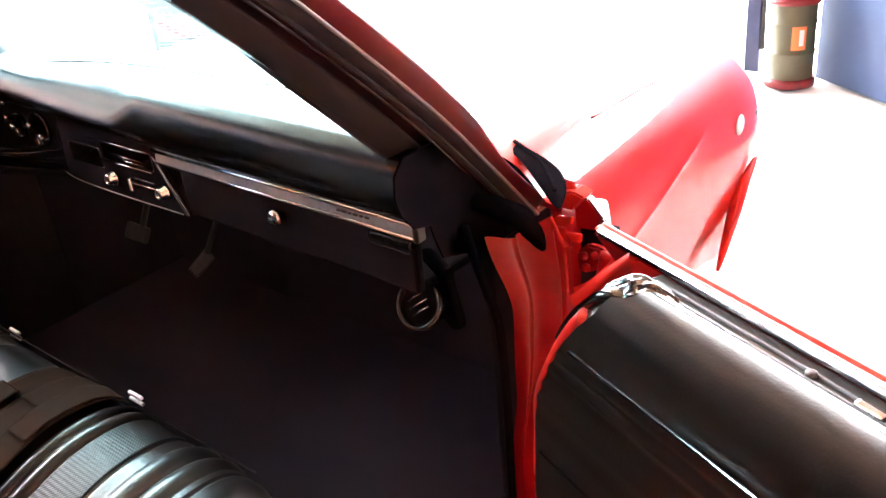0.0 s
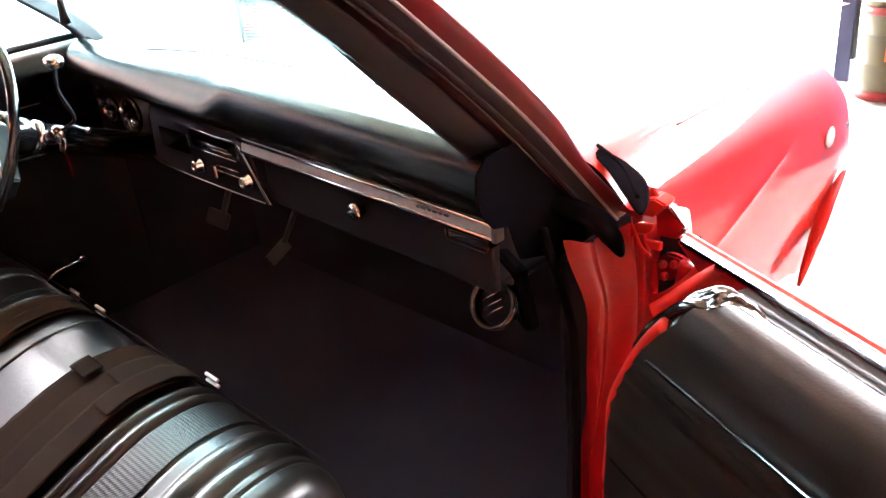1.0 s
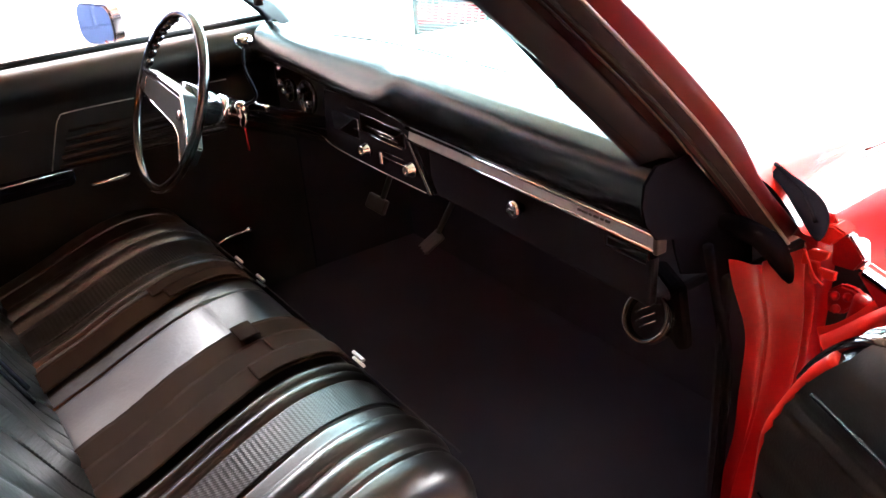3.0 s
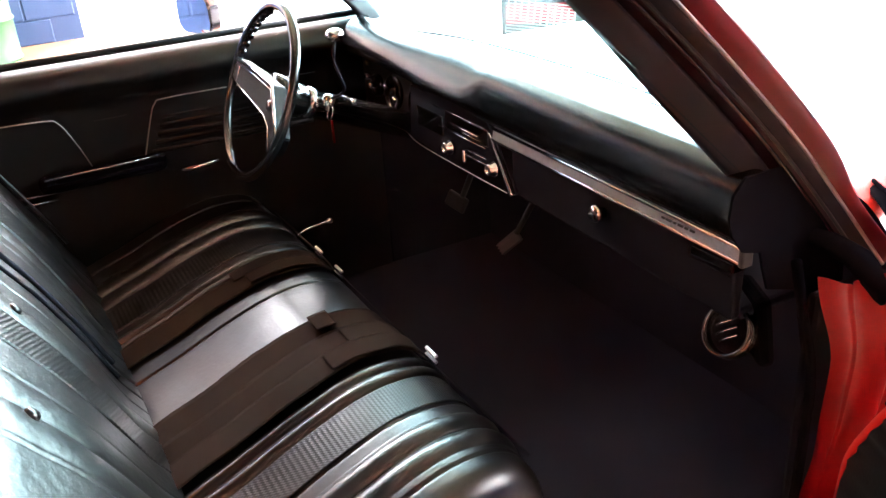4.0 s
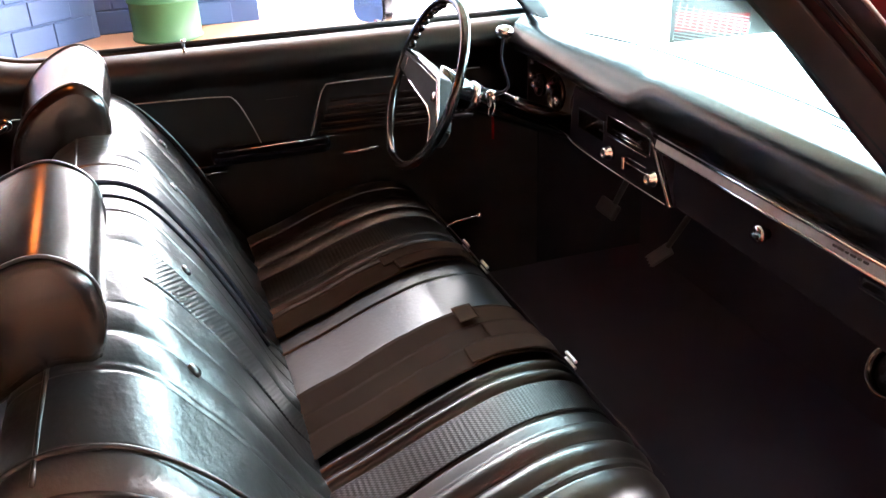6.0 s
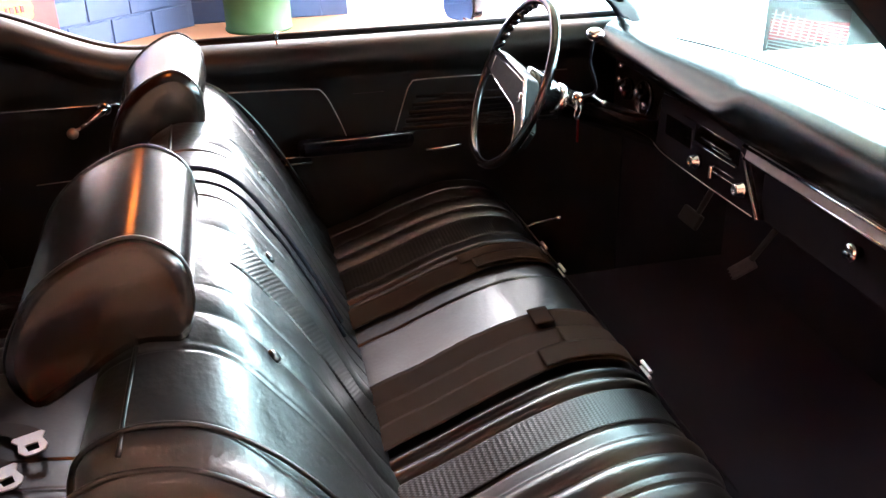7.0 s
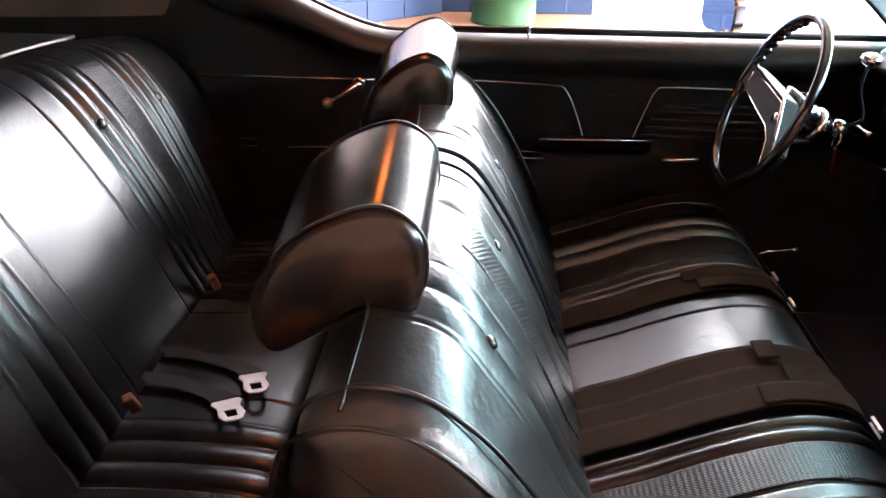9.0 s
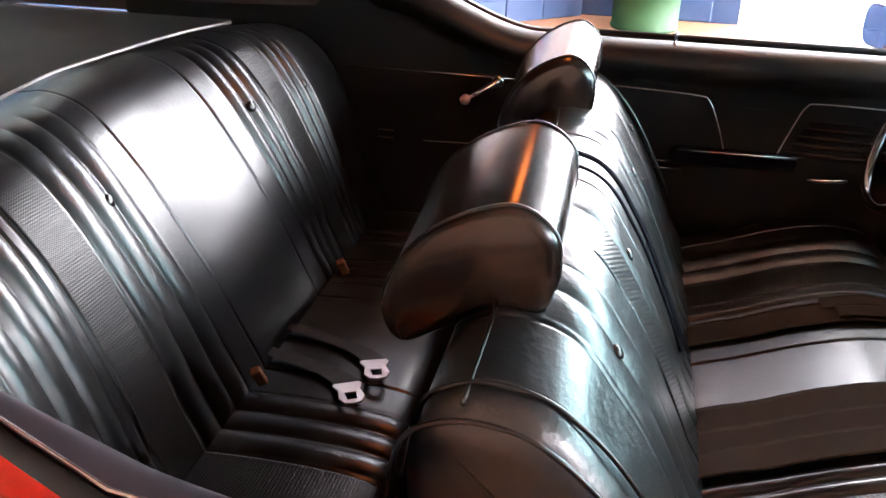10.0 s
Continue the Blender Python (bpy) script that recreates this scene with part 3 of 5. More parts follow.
def dash_top(u, v):
    """The padded top: a thin hood over the instruments that swells into the deep pad before the passenger."""
    x = -0.715 + 1.45 * u
    p, q, r = (curve([(0, *a) for a in loop + loop[:1]], v) for loop in (COWL_LOOP, HOOD_LOOP, PAD_LOOP))
    p = p.lerp(q, sstep(-0.50, -0.12, x)).lerp(r, sstep(-0.06, 0.02, x))
    end = min(x + 0.715, 0.735 - x)
    if end < 0.03:
        k = 0.3 * (1 - math.sqrt(max(0.0, 1 - (1 - end / 0.03) ** 2)))
        p = p.lerp(Vector((0, 0.08, 0.905)), k)
    return Vector((x, p.y - 0.05 * (abs(x) / 0.7) ** 2 * sstep(0.0, 0.25, p.y) * 3, p.z - 0.02 * x))


grid("dash_pad", dash_top, 160, 80, PADVINYL, dash, "black padded dash top", wrap=True)
sweep("pad_seam", [(x, 0.168, 0.937 - 0.02 * x + 0.002) for x in (0.33, 0.40, 0.47, 0.54, 0.60)], 0.0016, MATTE, dash, "dark defroster slot", 6)
# lower panels
box("glovebox_panel", (0.62, 0.02, 0.115), (0.39, 0.03, 0.757), MATTE, dash, "black glovebox lid", 0.006, (0, 1.5, 0))
box("lower_panel", (0.65, 0.18, 0.02), (0.37, 0.135, 0.70), MATTE, dash, "", 0.008, (0, 1.5, 0))
box("instrument_panel", (0.70, 0.03, 0.20), (-0.36, 0.055, 0.80), PLASTIC, dash, "black instrument panel", 0.008)
box("trim_strip", (0.685, 0.012, 0.026), (0.381, 0.008, 0.829), TRIM, dash, "brushed metal trim strip", 0.002, (-12, 1.0, 0))
for dz in (0.0135, -0.0135):
    sweep("bright_edge", [(0.036, -0.001 - dz * 0.15, 0.835 + dz), (0.726, -0.001 - dz * 0.15, 0.823 + dz)], 0.0035, CHROME, dash, "chrome edge", 10)
box("trim_end", (0.010, 0.022, 0.034), (0.728, 0.006, 0.822), DULLMETAL, dash, "brushed metal end cap", 0.003)
for k, w in enumerate((0.010, 0.016, 0.008, 0.014, 0.009, 0.012)):
    box("script_bar", (w * 0.8, 0.003, 0.004), (0.56 + 0.013 * k, -0.0005, 0.8265), DULLMETAL, dash, "dark raised script", 0.0005)
box("coin_slot", (0.09, 0.03, 0.016), (0.66, 0.022, 0.789), GLOSS, dash, "small black pull", 0.003)
sweep("pull_edge", [(0.614, 0.004, 0.797), (0.616, 0.004, 0.780), (0.704, 0.004, 0.778), (0.706, 0.004, 0.795)], 0.0008, GLOSS, dash, "fine glossy edge", 6)
# radio and heater panel, a wedge with a slanted bright edge
bm = bmesh.new()
edge = [(-0.37, 0.722), (-0.35, 0.86), (-0.02, 0.87), (0.03, 0.835), (0.105, 0.712), (-0.2, 0.708)]
fa = [bm.verts.new((x, 0.008, z)) for x, z in edge]
fb = [bm.verts.new((x, 0.06, z)) for x, z in edge]
bm.faces.new(fa)
bm.faces.new(fb[::-1])
for k in range(6):
    bm.faces.new((fa[k], fb[k], fb[(k + 1) % 6], fa[(k + 1) % 6]))
bmesh.ops.bevel(bm, geom=bm.edges[:], offset=0.004, segments=2, affect="EDGES")
radio = part("radio_panel", bm, MATTE, dash, "black radio and heater panel")
sweep("bright_edge", line([(0.022, 0.004, 0.83), (0.06, 0.004, 0.775), (0.104, 0.004, 0.714)], 16), [0.002 + 0.0035 * k / 16 for k in range(17)], CHROME, radio, "slanted chrome edge", 8)
sweep("bright_edge", line([(-0.385, 0.006, 0.745), (-0.37, 0.006, 0.725), (-0.30, 0.006, 0.714), (-0.1, 0.006, 0.711), (0.08, 0.006, 0.712)], 24), 0.0011, BRUSHED, radio, "thin bright edge", 6)
box("radio_face", (0.19, 0.012, 0.042), (-0.085, 0.0125, 0.812), GLOSS, radio, "radio dial", 0.003)
for x0, x1, z, r in ((-0.23, 0.0, 0.8345, 0.0012), (-0.21, 0.0, 0.789, 0.0016), (-0.15, -0.03, 0.808, 0.0012), (-0.14, -0.02, 0.80, 0.0009), (-0.07, 0.01, 0.752, 0.0014), (-0.07, 0.0, 0.765, 0.001)):
    sweep("bright_line", [(x0, 0.0055, z), (x1, 0.0055, z)], r, CHROME, radio, "fine bright line", 6)
box("tape_slot", (0.13, 0.01, 0.05), (-0.255, 0.0115, 0.79), GLOSS, radio, "", 0.003)
for a, b in (((-0.21, -0.006, 0.883), (-0.125, -0.006, 0.886)), ((-0.125, -0.006, 0.886), (-0.124, 0.0, 0.852))):
    sweep("bright_line", [a, b], 0.001, CHROME, radio, "fine bright line", 6)
for x, z in ((-0.150, 0.752), (0.040, 0.755)):
    lathe("radio_knob", [(0.017, 0), (0.017, 0.008), (0.013, 0.010), (0.013, 0.02), (0.010, 0.023), (0.007, 0.023), (0.006, 0.020), (0.001, 0.020)], facing((x, 0.006, z), (0, -1, 0.1)), CHROME, radio, "chrome radio knob", 24)
box("heater_lever", (0.010, 0.022, 0.030), (-0.068, -0.002, 0.757), CHROME, radio, "chrome heater lever", 0.003)
lathe("glovebox_knob", [(0.010, 0), (0.010, 0.012), (0.016, 0.014), (0.017, 0.022), (0.013, 0.026), (0.001, 0.027)], facing((0.384, 0.02, 0.770), (0, -1, 0.1)), CHROME, dash, "chrome glovebox latch knob", 24)
box("keyhole_bar", (0.018, 0.004, 0.006), (0.384, -0.008, 0.770), GLOSS, dash, "", 0.001)
# instruments
for x, z, r in ((-0.50, 0.80, 0.046), (-0.36, 0.80, 0.046), (-0.60, 0.80, 0.03)):
    lathe("gauge", [(r, 0), (r, 0.010), (r * 0.93, 0.012), (r * 0.9, 0.006), (0.001, 0.004)], facing((x, 0.038, z), (0, -1, 0.12)), GLOSS, dash, "round black gauge", 32)
for x, z, r in ((-0.515, 0.815, 0.008), (-0.62, 0.86, 0.007), (-0.63, 0.82, 0.009), (-0.61, 0.80, 0.008), (-0.47, 0.79, 0.010)):
    lathe("dash_knob", [(r, 0), (r, 0.014), (r * 0.7, 0.018), (0.001, 0.018)], facing((x, 0.03, z), (0, -1, 0.1)), CHROME, dash, "small chrome knob", 16)
for z in (0.895, 0.884):
    sweep("bright_line", [(-0.68, -0.012, z), (-0.50, -0.012, z + 0.006)], 0.0016, CHROME, dash, "thin bright moulding", 6)
# side vent
VN = Vector((0.05, -0.86, 0.5)).normalized()
VC = Vector((0.676, 0.038, 0.659))
VM = facing(VC, VN) @ Matrix.Scale(0.80, 4)
lathe("vent_ring", [(0.056, -0.02), (0.056, 0.004), (0.053, 0.008), (0.048, 0.006), (0.046, -0.006), (0.045, -0.02)], VM, GLOSS, dash, "glossy black vent ring", 40)
lathe("vent_ball", [(0.045, -0.02), (0.044, -0.012), (0.001, -0.012)], VM, MATTE, dash, "", 32)
VR = (-VN).cross(Vector((0, 0, 1))).normalized()
VU = VN.cross(-VR).normalized()
for c, w in ((-0.014, 0.015), (0.0, 0.019), (0.013, 0.016)):
    m0 = VC + (VR * 0.66 + VU * 0.75) * c + VN * 0.001
    run = (VR * 0.75 - VU * 0.66) * w
    sweep("vent_vane", [m0 - run, m0 + VN * 0.003, m0 + run], 0.0012, CHROME, dash, "bright vent vane", 8)
box("vent_housing", (0.10, 0.03, 0.13), (0.668, 0.11, 0.650), SHADEBLACK, dash, "black vent housing", 0.012, (8, 0, -27))
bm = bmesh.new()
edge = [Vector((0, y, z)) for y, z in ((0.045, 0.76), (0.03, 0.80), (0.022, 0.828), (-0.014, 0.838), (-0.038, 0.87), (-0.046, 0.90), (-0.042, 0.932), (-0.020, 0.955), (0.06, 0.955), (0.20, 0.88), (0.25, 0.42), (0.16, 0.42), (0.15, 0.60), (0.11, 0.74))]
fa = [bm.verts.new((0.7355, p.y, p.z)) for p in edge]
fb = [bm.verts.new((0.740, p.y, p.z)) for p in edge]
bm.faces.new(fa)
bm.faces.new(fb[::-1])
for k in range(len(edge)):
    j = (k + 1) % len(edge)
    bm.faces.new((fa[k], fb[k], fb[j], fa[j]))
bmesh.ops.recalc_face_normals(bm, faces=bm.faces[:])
part("end_panel", bm, SHADEBLACK, dash, "black dashboard end panel")


# ---- steering ----
wheel = thing("steering_wheel", "black two-spoke steering wheel with padded bright-edged centre bar", "steering wheel")
WC, WN = Vector((-0.40, -0.352, 0.898)), Vector((0, -0.92, 0.39)).normalized()
WU = Vector((1, 0, 0)).cross(WN).normalized()
WU = WU if WU.z > 0 else -WU
rim = [WC + Vector((1, 0, 0)) * (0.197 * math.cos(t)) + WU * (0.197 * math.sin(t)) for t in [2 * math.pi * i / 72 for i in range(72)]]
sweep("rim", rim, 0.0115, GLOSS, wheel, "gloss black rim", 12, closed=True, up=tuple(WN))


def on_wheel(x, u, out):
    return WC + Vector((1, 0, 0)) * x + WU * u + WN * out


top = [(-0.196, 0.044), (-0.04, 0.040), (0.085, 0.031), (0.139, -0.022), (0.178, -0.066)]
low = [(0.160, -0.110), (0.119, -0.055), (0.08, -0.038), (-0.07, -0.020), (-0.196, -0.004)]
bm = bmesh.new()
va = [bm.verts.new(on_wheel(x, u, 0.005)) for x, u in top + low]
vb = [bm.verts.new(on_wheel(x * 0.97, u, -0.032)) for x, u in top + low]
bm.faces.new(va)
bm.faces.new(vb[::-1])
for k in range(10):
    bm.faces.new((va[k], vb[k], vb[(k + 1) % 10], va[(k + 1) % 10]))
bmesh.ops.recalc_face_normals(bm, faces=bm.faces[:])
bmesh.ops.bevel(bm, geom=bm.edges[:], offset=0.003, segments=2, affect="EDGES")
bar = part("centre_bar", bm, BARGRAIN, wheel, "black padded chevron centre bar")
for side_pts, r in ((top, 0.0035), (low, 0.0022)):
    sweep("bright_edge", [on_wheel(x, u, 0.006) for x, u in side_pts], r, CHROME, bar, "bright edging", 8)
inner = [(x, u - 0.010) for x, u in top]
sweep("bright_edge", [on_wheel(x, u, 0.0055) for x, u in inner], 0.0016, CHROME, bar, "thin bright line", 6)
sweep("bright_edge", [on_wheel(-0.15, 0.03, 0.0055), on_wheel(-0.15, -0.006, 0.0055)], 0.0016, CHROME, bar, "thin bright line", 6)
lathe("emblem", [(0.012, 0), (0.012, 0.003), (0.008, 0.005), (0.001, 0.005)], facing(on_wheel(0.10, -0.012, 0.006), WN), CHROME, bar, "small bright emblem", 12)
for k in range(9):
    t = 1.9 + 0.13 * k
    p = WC + Vector((1, 0, 0)) * (0.188 * math.cos(t)) + WU * (0.188 * math.sin(t)) - WN * 0.004
    lathe("finger_grip", [(0.001, -0.011), (0.008, -0.007), (0.010, 0), (0.008, 0.007), (0.001, 0.011)], facing(p, Vector((-math.sin(t), 0, 0)) + WU * math.cos(t)), GLOSS, wheel, "", 12)
sweep("column", [WC - WN * 0.03, WC - WN * 0.06, WC - WN * 0.10, WC - WN * 0.11, WC - WN * 0.45], [0.05, 0.046, 0.040, 0.034, 0.034], GLOSS, wheel, "black steering column", 20)
sweep("collar", [WC - WN * 0.115, WC - WN * 0.135], 0.037, CHROME, wheel, "bright column collar", 20)
sweep("turn_signal_stalk", [WC - WN * 0.13 + Vector((-0.03, 0, 0)), WC - WN * 0.12 + Vector((-0.14, 0, 0.01))], 0.004, CHROME, wheel, "chrome stalk", 8)
sweep("column_shift_lever", line([(-0.355, -0.20, 0.86), (-0.325, -0.172, 0.885), (-0.322, -0.19, 0.95), (-0.32, -0.185, 1.0)], 16), 0.0035, MATTE, wheel, "black column shift lever", 8)
lathe("shift_knob", [(0.006, -0.012), (0.013, -0.008), (0.020, 0.0), (0.021, 0.007), (0.017, 0.014), (0.009, 0.018), (0.001, 0.019)], pose(-0.32, -0.183, 1.008), CHROME, wheel, "bright shift knob", 24)
lathe("ignition_lock", [(0.016, 0), (0.016, 0.02), (0.012, 0.024), (0.001, 0.025)], facing((-0.372, -0.19, 0.852), (0.6, -0.7, 0.2)), CHROME, wheel, "chrome ignition lock", 20)
sweep("hazard_knob", [(-0.36, -0.17, 0.865), (-0.30, -0.165, 0.862), (-0.287, -0.165, 0.862)], [0.003, 0.003, 0.008], CHROME, wheel, "chrome knob", 10)
keys = thing("key_ring", "bunch of keys on a steel ring with red tag in ignition", "keys")
kr = [Vector((-0.350, -0.205, 0.828)) + Vector((math.cos(t) * 0.014, math.sin(t) * 0.006, math.sin(t) * 0.016)) for t in [2 * math.pi * k / 24 for k in range(24)]]
sweep("ring", kr, 0.002, CHROME, keys, "steel ring", 6, closed=True)
box("key", (0.020, 0.003, 0.022), (-0.362, -0.207, 0.845), STEEL, keys, "steel key", 0.001)
box("tag", (0.007, 0.004, 0.055), (-0.343, -0.206, 0.785), SHADERED, keys, "red strap", 0.001)

# ---- left side ----
ld = thing("driver_door", "closed black vinyl driver door panel with chrome lines and armrest", "car door")


def side_profile(belt):
    return [(-0.90, belt - 0.03), (-0.80, belt + 0.002), (-0.77, belt + 0.004), (-0.765, belt - 0.006), (-0.752, belt), (-0.728, belt - 0.003), (-0.706, belt - 0.012), (-0.692, belt - 0.028), (-0.686, belt - 0.046), (-0.689, belt - 0.064), (-0.700, belt - 0.084), (-0.710, belt - 0.11), (-0.717, 0.78), (-0.72, 0.7), (-0.72, 0.45), (-0.72, 0.2)]


def belt(y):
    return 0.965 + 0.125 * sstep(-1.2, -1.62, y) + max(0, -1.62 - y) * 0.6


def side(name, y0, y1, parent, label, n=40):
    def P(u, v):
        y = y0 + (y1 - y0) * u
        p = curve([(a, 0, b) for a, b in side_profile(belt(y))], v)
        return Vector((p.x, y, p.z))
    return grid(name, P, n, 60, SIDEVINYL, parent, label)


side("door_panel", 0.08, -1.12, ld, "black vinyl door panel", 60)
qp = thing("quarter_trim_panel", "black rear quarter trim panel with window crank and ashtray", "car interior panel")
side("panel", -1.13, -2.35, qp, "black vinyl quarter panel", 60)
for z, a, b in ((0.664, -0.92, -0.81), (0.645, -0.92, -0.81)):
    sweep("bright_line", [(-0.709, a, z), (-0.709, b, z)], 0.003, CHROME, ld, "thin bright moulding", 6)
sweep("bright_line", [(-0.709, -1.72, 0.849), (-0.709, -1.16, 0.846)], 0.0025, CHROME, qp, "thin bright moulding", 6)
for a in ([(-0.709, -0.585, 0.70), (-0.709, -0.555, 0.79), (-0.709, -0.535, 0.835), (-0.709, -0.50, 0.845), (-0.709, -0.30, 0.843), (-0.709, -0.1, 0.84)],
          [(-0.709, -1.10, 0.852), (-0.709, -0.95, 0.849), (-0.709, -0.80, 0.843), (-0.709, -0.765, 0.83), (-0.709, -0.735, 0.77), (-0.709, -0.71, 0.70)]):
    sweep("panel_bead", line(a, 40), 0.0015, TRIM, ld, "thin raised bead", 6)
for k in range(6):
    z = 0.71 + 0.022 * k
    sweep("panel_rib", [(-0.719, -0.56 + 0.01 * k, z), (-0.719, -0.12, z - 0.003)], 0.0042, SIDEVINYL, ld, "", 8, flat=1.6)
for k in range(2):
    box("script_bar", (0.004, 0.085, 0.004), (-0.716, -0.645, 0.832 - 0.011 * k), BRUSHED, ld, "small dark script plate", 0.001)
box("armrest", (0.05, 0.31, 0.044), (-0.697, -0.69, 0.69), SHADEBLACK, ld, "black armrest", 0.018)
sweep("door_handle", line([(-0.70, -0.50, 0.654), (-0.688, -0.48, 0.658), (-0.686, -0.44, 0.660), (-0.70, -0.405, 0.660)], 14), [0.006, 0.007, 0.008, 0.008, 0.009, 0.009, 0.009, 0.009, 0.009, 0.009, 0.009, 0.010, 0.010, 0.009, 0.007], CHROME, ld, "chrome inside handle", 10, flat=0.7)
sweep("bright_line", [(-0.664, -0.83, 0.712), (-0.664, -0.54, 0.716)], 0.0022, CHROME, ld, "bright armrest edge", 6)
sweep("window_seal", [(-0.772, 0.07, 0.972), (-0.772, -1.1, 0.972)], 0.006, RUBBER, ld, "black window seal", 8)
lathe("lock_button", [(0.010, 0), (0.010, 0.003), (0.0045, 0.004), (0.0045, 0.03), (0.006, 0.032), (0.006, 0.038), (0.001, 0.04)], pose(-0.728, -0.868, 0.952), CHROME, ld, "chrome lock button", 16)
sweep("window_crank", [(-0.695, -1.297, 0.842), (-0.688, -1.31, 0.834), (-0.682, -1.345, 0.811), (-0.682, -1.378, 0.793)], [0.012, 0.011, 0.007, 0.006], CHROME, qp, "chrome window crank", 10)
lathe("crank_hub", [(0.018, 0), (0.018, 0.012), (0.013, 0.018), (0.001, 0.019)], facing((-0.712, -1.302, 0.839), (1, 0, 0)), CHROME, qp, "chrome crank hub", 20)
lathe("crank_knob", [(0.006, 0), (0.013, 0.006), (0.014, 0.016), (0.010, 0.024), (0.001, 0.026)], facing((-0.69, -1.382, 0.790), (1, 0, 0)), BRUSHED, qp, "worn crank knob", 18)
for z in (0.676, 0.655):
    sweep("ashtray_lip", [(-0.713, -1.63, z), (-0.713, -1.585, z)], 0.003, CHROME, qp, "bright ashtray lip", 6)
sweep("bright_line", [(-0.713, -1.50, 0.655), (-0.713, -1.36, 0.66)], 0.0012, BRUSHED, qp, "", 6)

# ---- passenger door ----
DO, DA, DN = Vector((1.06, 0.0, 0)), Vector((0.92, -0.39, 0)), Vector((-0.39, -0.92, 0))
pd = thing("passenger_door", "open red passenger door with black vinyl inner panel and bright sill edge", "car door")


def door_at(s, n, z):
    return DO + DA * s + DN * n + Vector((0, 0, z))


PROF = [(0.125, 0.25), (0.122, 0.5), (0.122, 0.72), (0.122, 0.82), (0.118, 0.872), (0.106, 0.899), (0.09, 0.907), (0.07, 0.908), (0.056, 0.904)]
LEAD = [(-0.012, 0.25), (-0.016, 0.54), (0.0, 0.69), (0.033, 0.76), (0.066, 0.815), (0.096, 0.853), (0.125, 0.886), (0.14, 0.92)]


def lead(z):
    for (a, p), (b, q) in zip(LEAD, LEAD[1:]):
        if z <= q:
            return a + (b - a) * (z - p) / (q - p)
    return 0.14


def inner(u, v):
    n, z = curve([(0, a, b) for a, b in PROF], v).yz
    s0 = lead(z)
    crease = 0.0025 * math.sin(z * 190) if 0.63 < z < 0.80 else 0.0
    return door_at(s0 + (1.12 - s0) * u, n + crease, z)


grid("inner_panel", inner, 60, 80, DOORVINYL, pd, "black vinyl inner panel with pleats")
OUT = [(0.011, 0.905), (0.008, 0.907), (0.003, 0.907), (-0.010, 0.899), (-0.03, 0.8), (-0.05, 0.6), (-0.04, 0.3)]
grid("outer_skin", lambda u, v: door_at(-0.012 + 1.15 * u, *curve([(0, a, b) for a, b in OUT], v).yz), 40, 40, RED, pd, "red outer skin")
for n, r in ((0.055, 0.0035), (0.012, 0.006)):
    sweep("bright_edge", [door_at(0.0 if n < 0.03 else 0.13, n, 0.904), door_at(1.12, n, 0.904)], r, CHROME, pd, "bright sill moulding", 8)
bm = boxmesh((1.0, 0.041, 0.02), 0.002)
turn = pose(0, 0, 0, 0, 0, math.degrees(math.atan2(-0.39, 0.92)))
bmesh.ops.transform(bm, matrix=Matrix.Translation(door_at(0.62, 0.0355, 0.889)) @ turn, verts=bm.verts)
part("window_slot", bm, RUBBER, pd, "black window slot")
for n in (0.032, 0.044):
    sweep("slot_seal", [door_at(0.13, n, 0.899), door_at(1.12, n, 0.899)], 0.003, RUBBER, pd, "", 6)
lathe("slot_stop", [(0.006, 0), (0.006, 0.006), (0.003, 0.008), (0.001, 0.008)], Matrix.Translation(door_at(0.350, 0.036, 0.897)), DULLMETAL, pd, "", 12)
bm = boxmesh((0.03, 0.012, 0.008), 0.003)
bmesh.ops.transform(bm, matrix=Matrix.Translation(door_at(0.415, 0.038, 0.900)) @ turn, verts=bm.verts)
part("slot_clip", bm, CHROME, pd, "bright clip in the slot")
for z, r in ((0.82, 0.0028), (0.615, 0.0018)):
    sweep("bright_line", [door_at(lead(z) + 0.02, 0.128, z), door_at(1.1, 0.128, z)], r, CHROME, pd, "thin bright moulding", 6)
flange = [door_at(lead(z) - 0.008, 0.105, z) for z in (0.25, 0.35, 0.45, 0.54, 0.62, 0.69, 0.76, 0.82, 0.865)]
sweep("front_flange", line(flange, 32), 0.012, RED, pd, "red painted door edge", 10)
# sill front corner: skin edge in shaded red, bright red return, rubber and vinyl nose


plate("skin_edge", [door_at(*q) for q in ((-0.011, 0.0, 0.905), (0.068, 0.0, 0.903), (0.062, 0.0, 0.885), (0.018, 0.0, 0.862), (-0.03, 0.0, 0.888))], DN * -0.008, SHADERED, pd, "door skin edge in shaded red")
grid("red_return", lambda u, v: curve([door_at(0.11, 0.048, 0.928), door_at(0.072, 0.05, 0.888), door_at(0.035, 0.052, 0.845), door_at(0.005, 0.052, 0.812)], u) + (DA * 0.026 + Vector((0, 0, -0.012))) * (v - 0.5) * (0.5 + u * 0.9) + DN * 0.006 * math.sin(math.pi * v), 14, 8, RED, pd, "bright red door return")
sweep("corner_rubber", line([door_at(0.15, 0.08, 0.905), door_at(0.128, 0.088, 0.903), door_at(0.1, 0.09, 0.884), door_at(0.054, 0.092, 0.838), (door_at(0.02, 0.094, 0.79))], 20), [0.006 + 0.008 * math.sin(math.pi * k / 20) for k in range(21)], GLOSS, pd, "gloss black corner seal", 10, flat=0.6)

SHINY = base("shiny loose vinyl", (0.03, 0.029, 0.030), 0.12, spec=1.0)


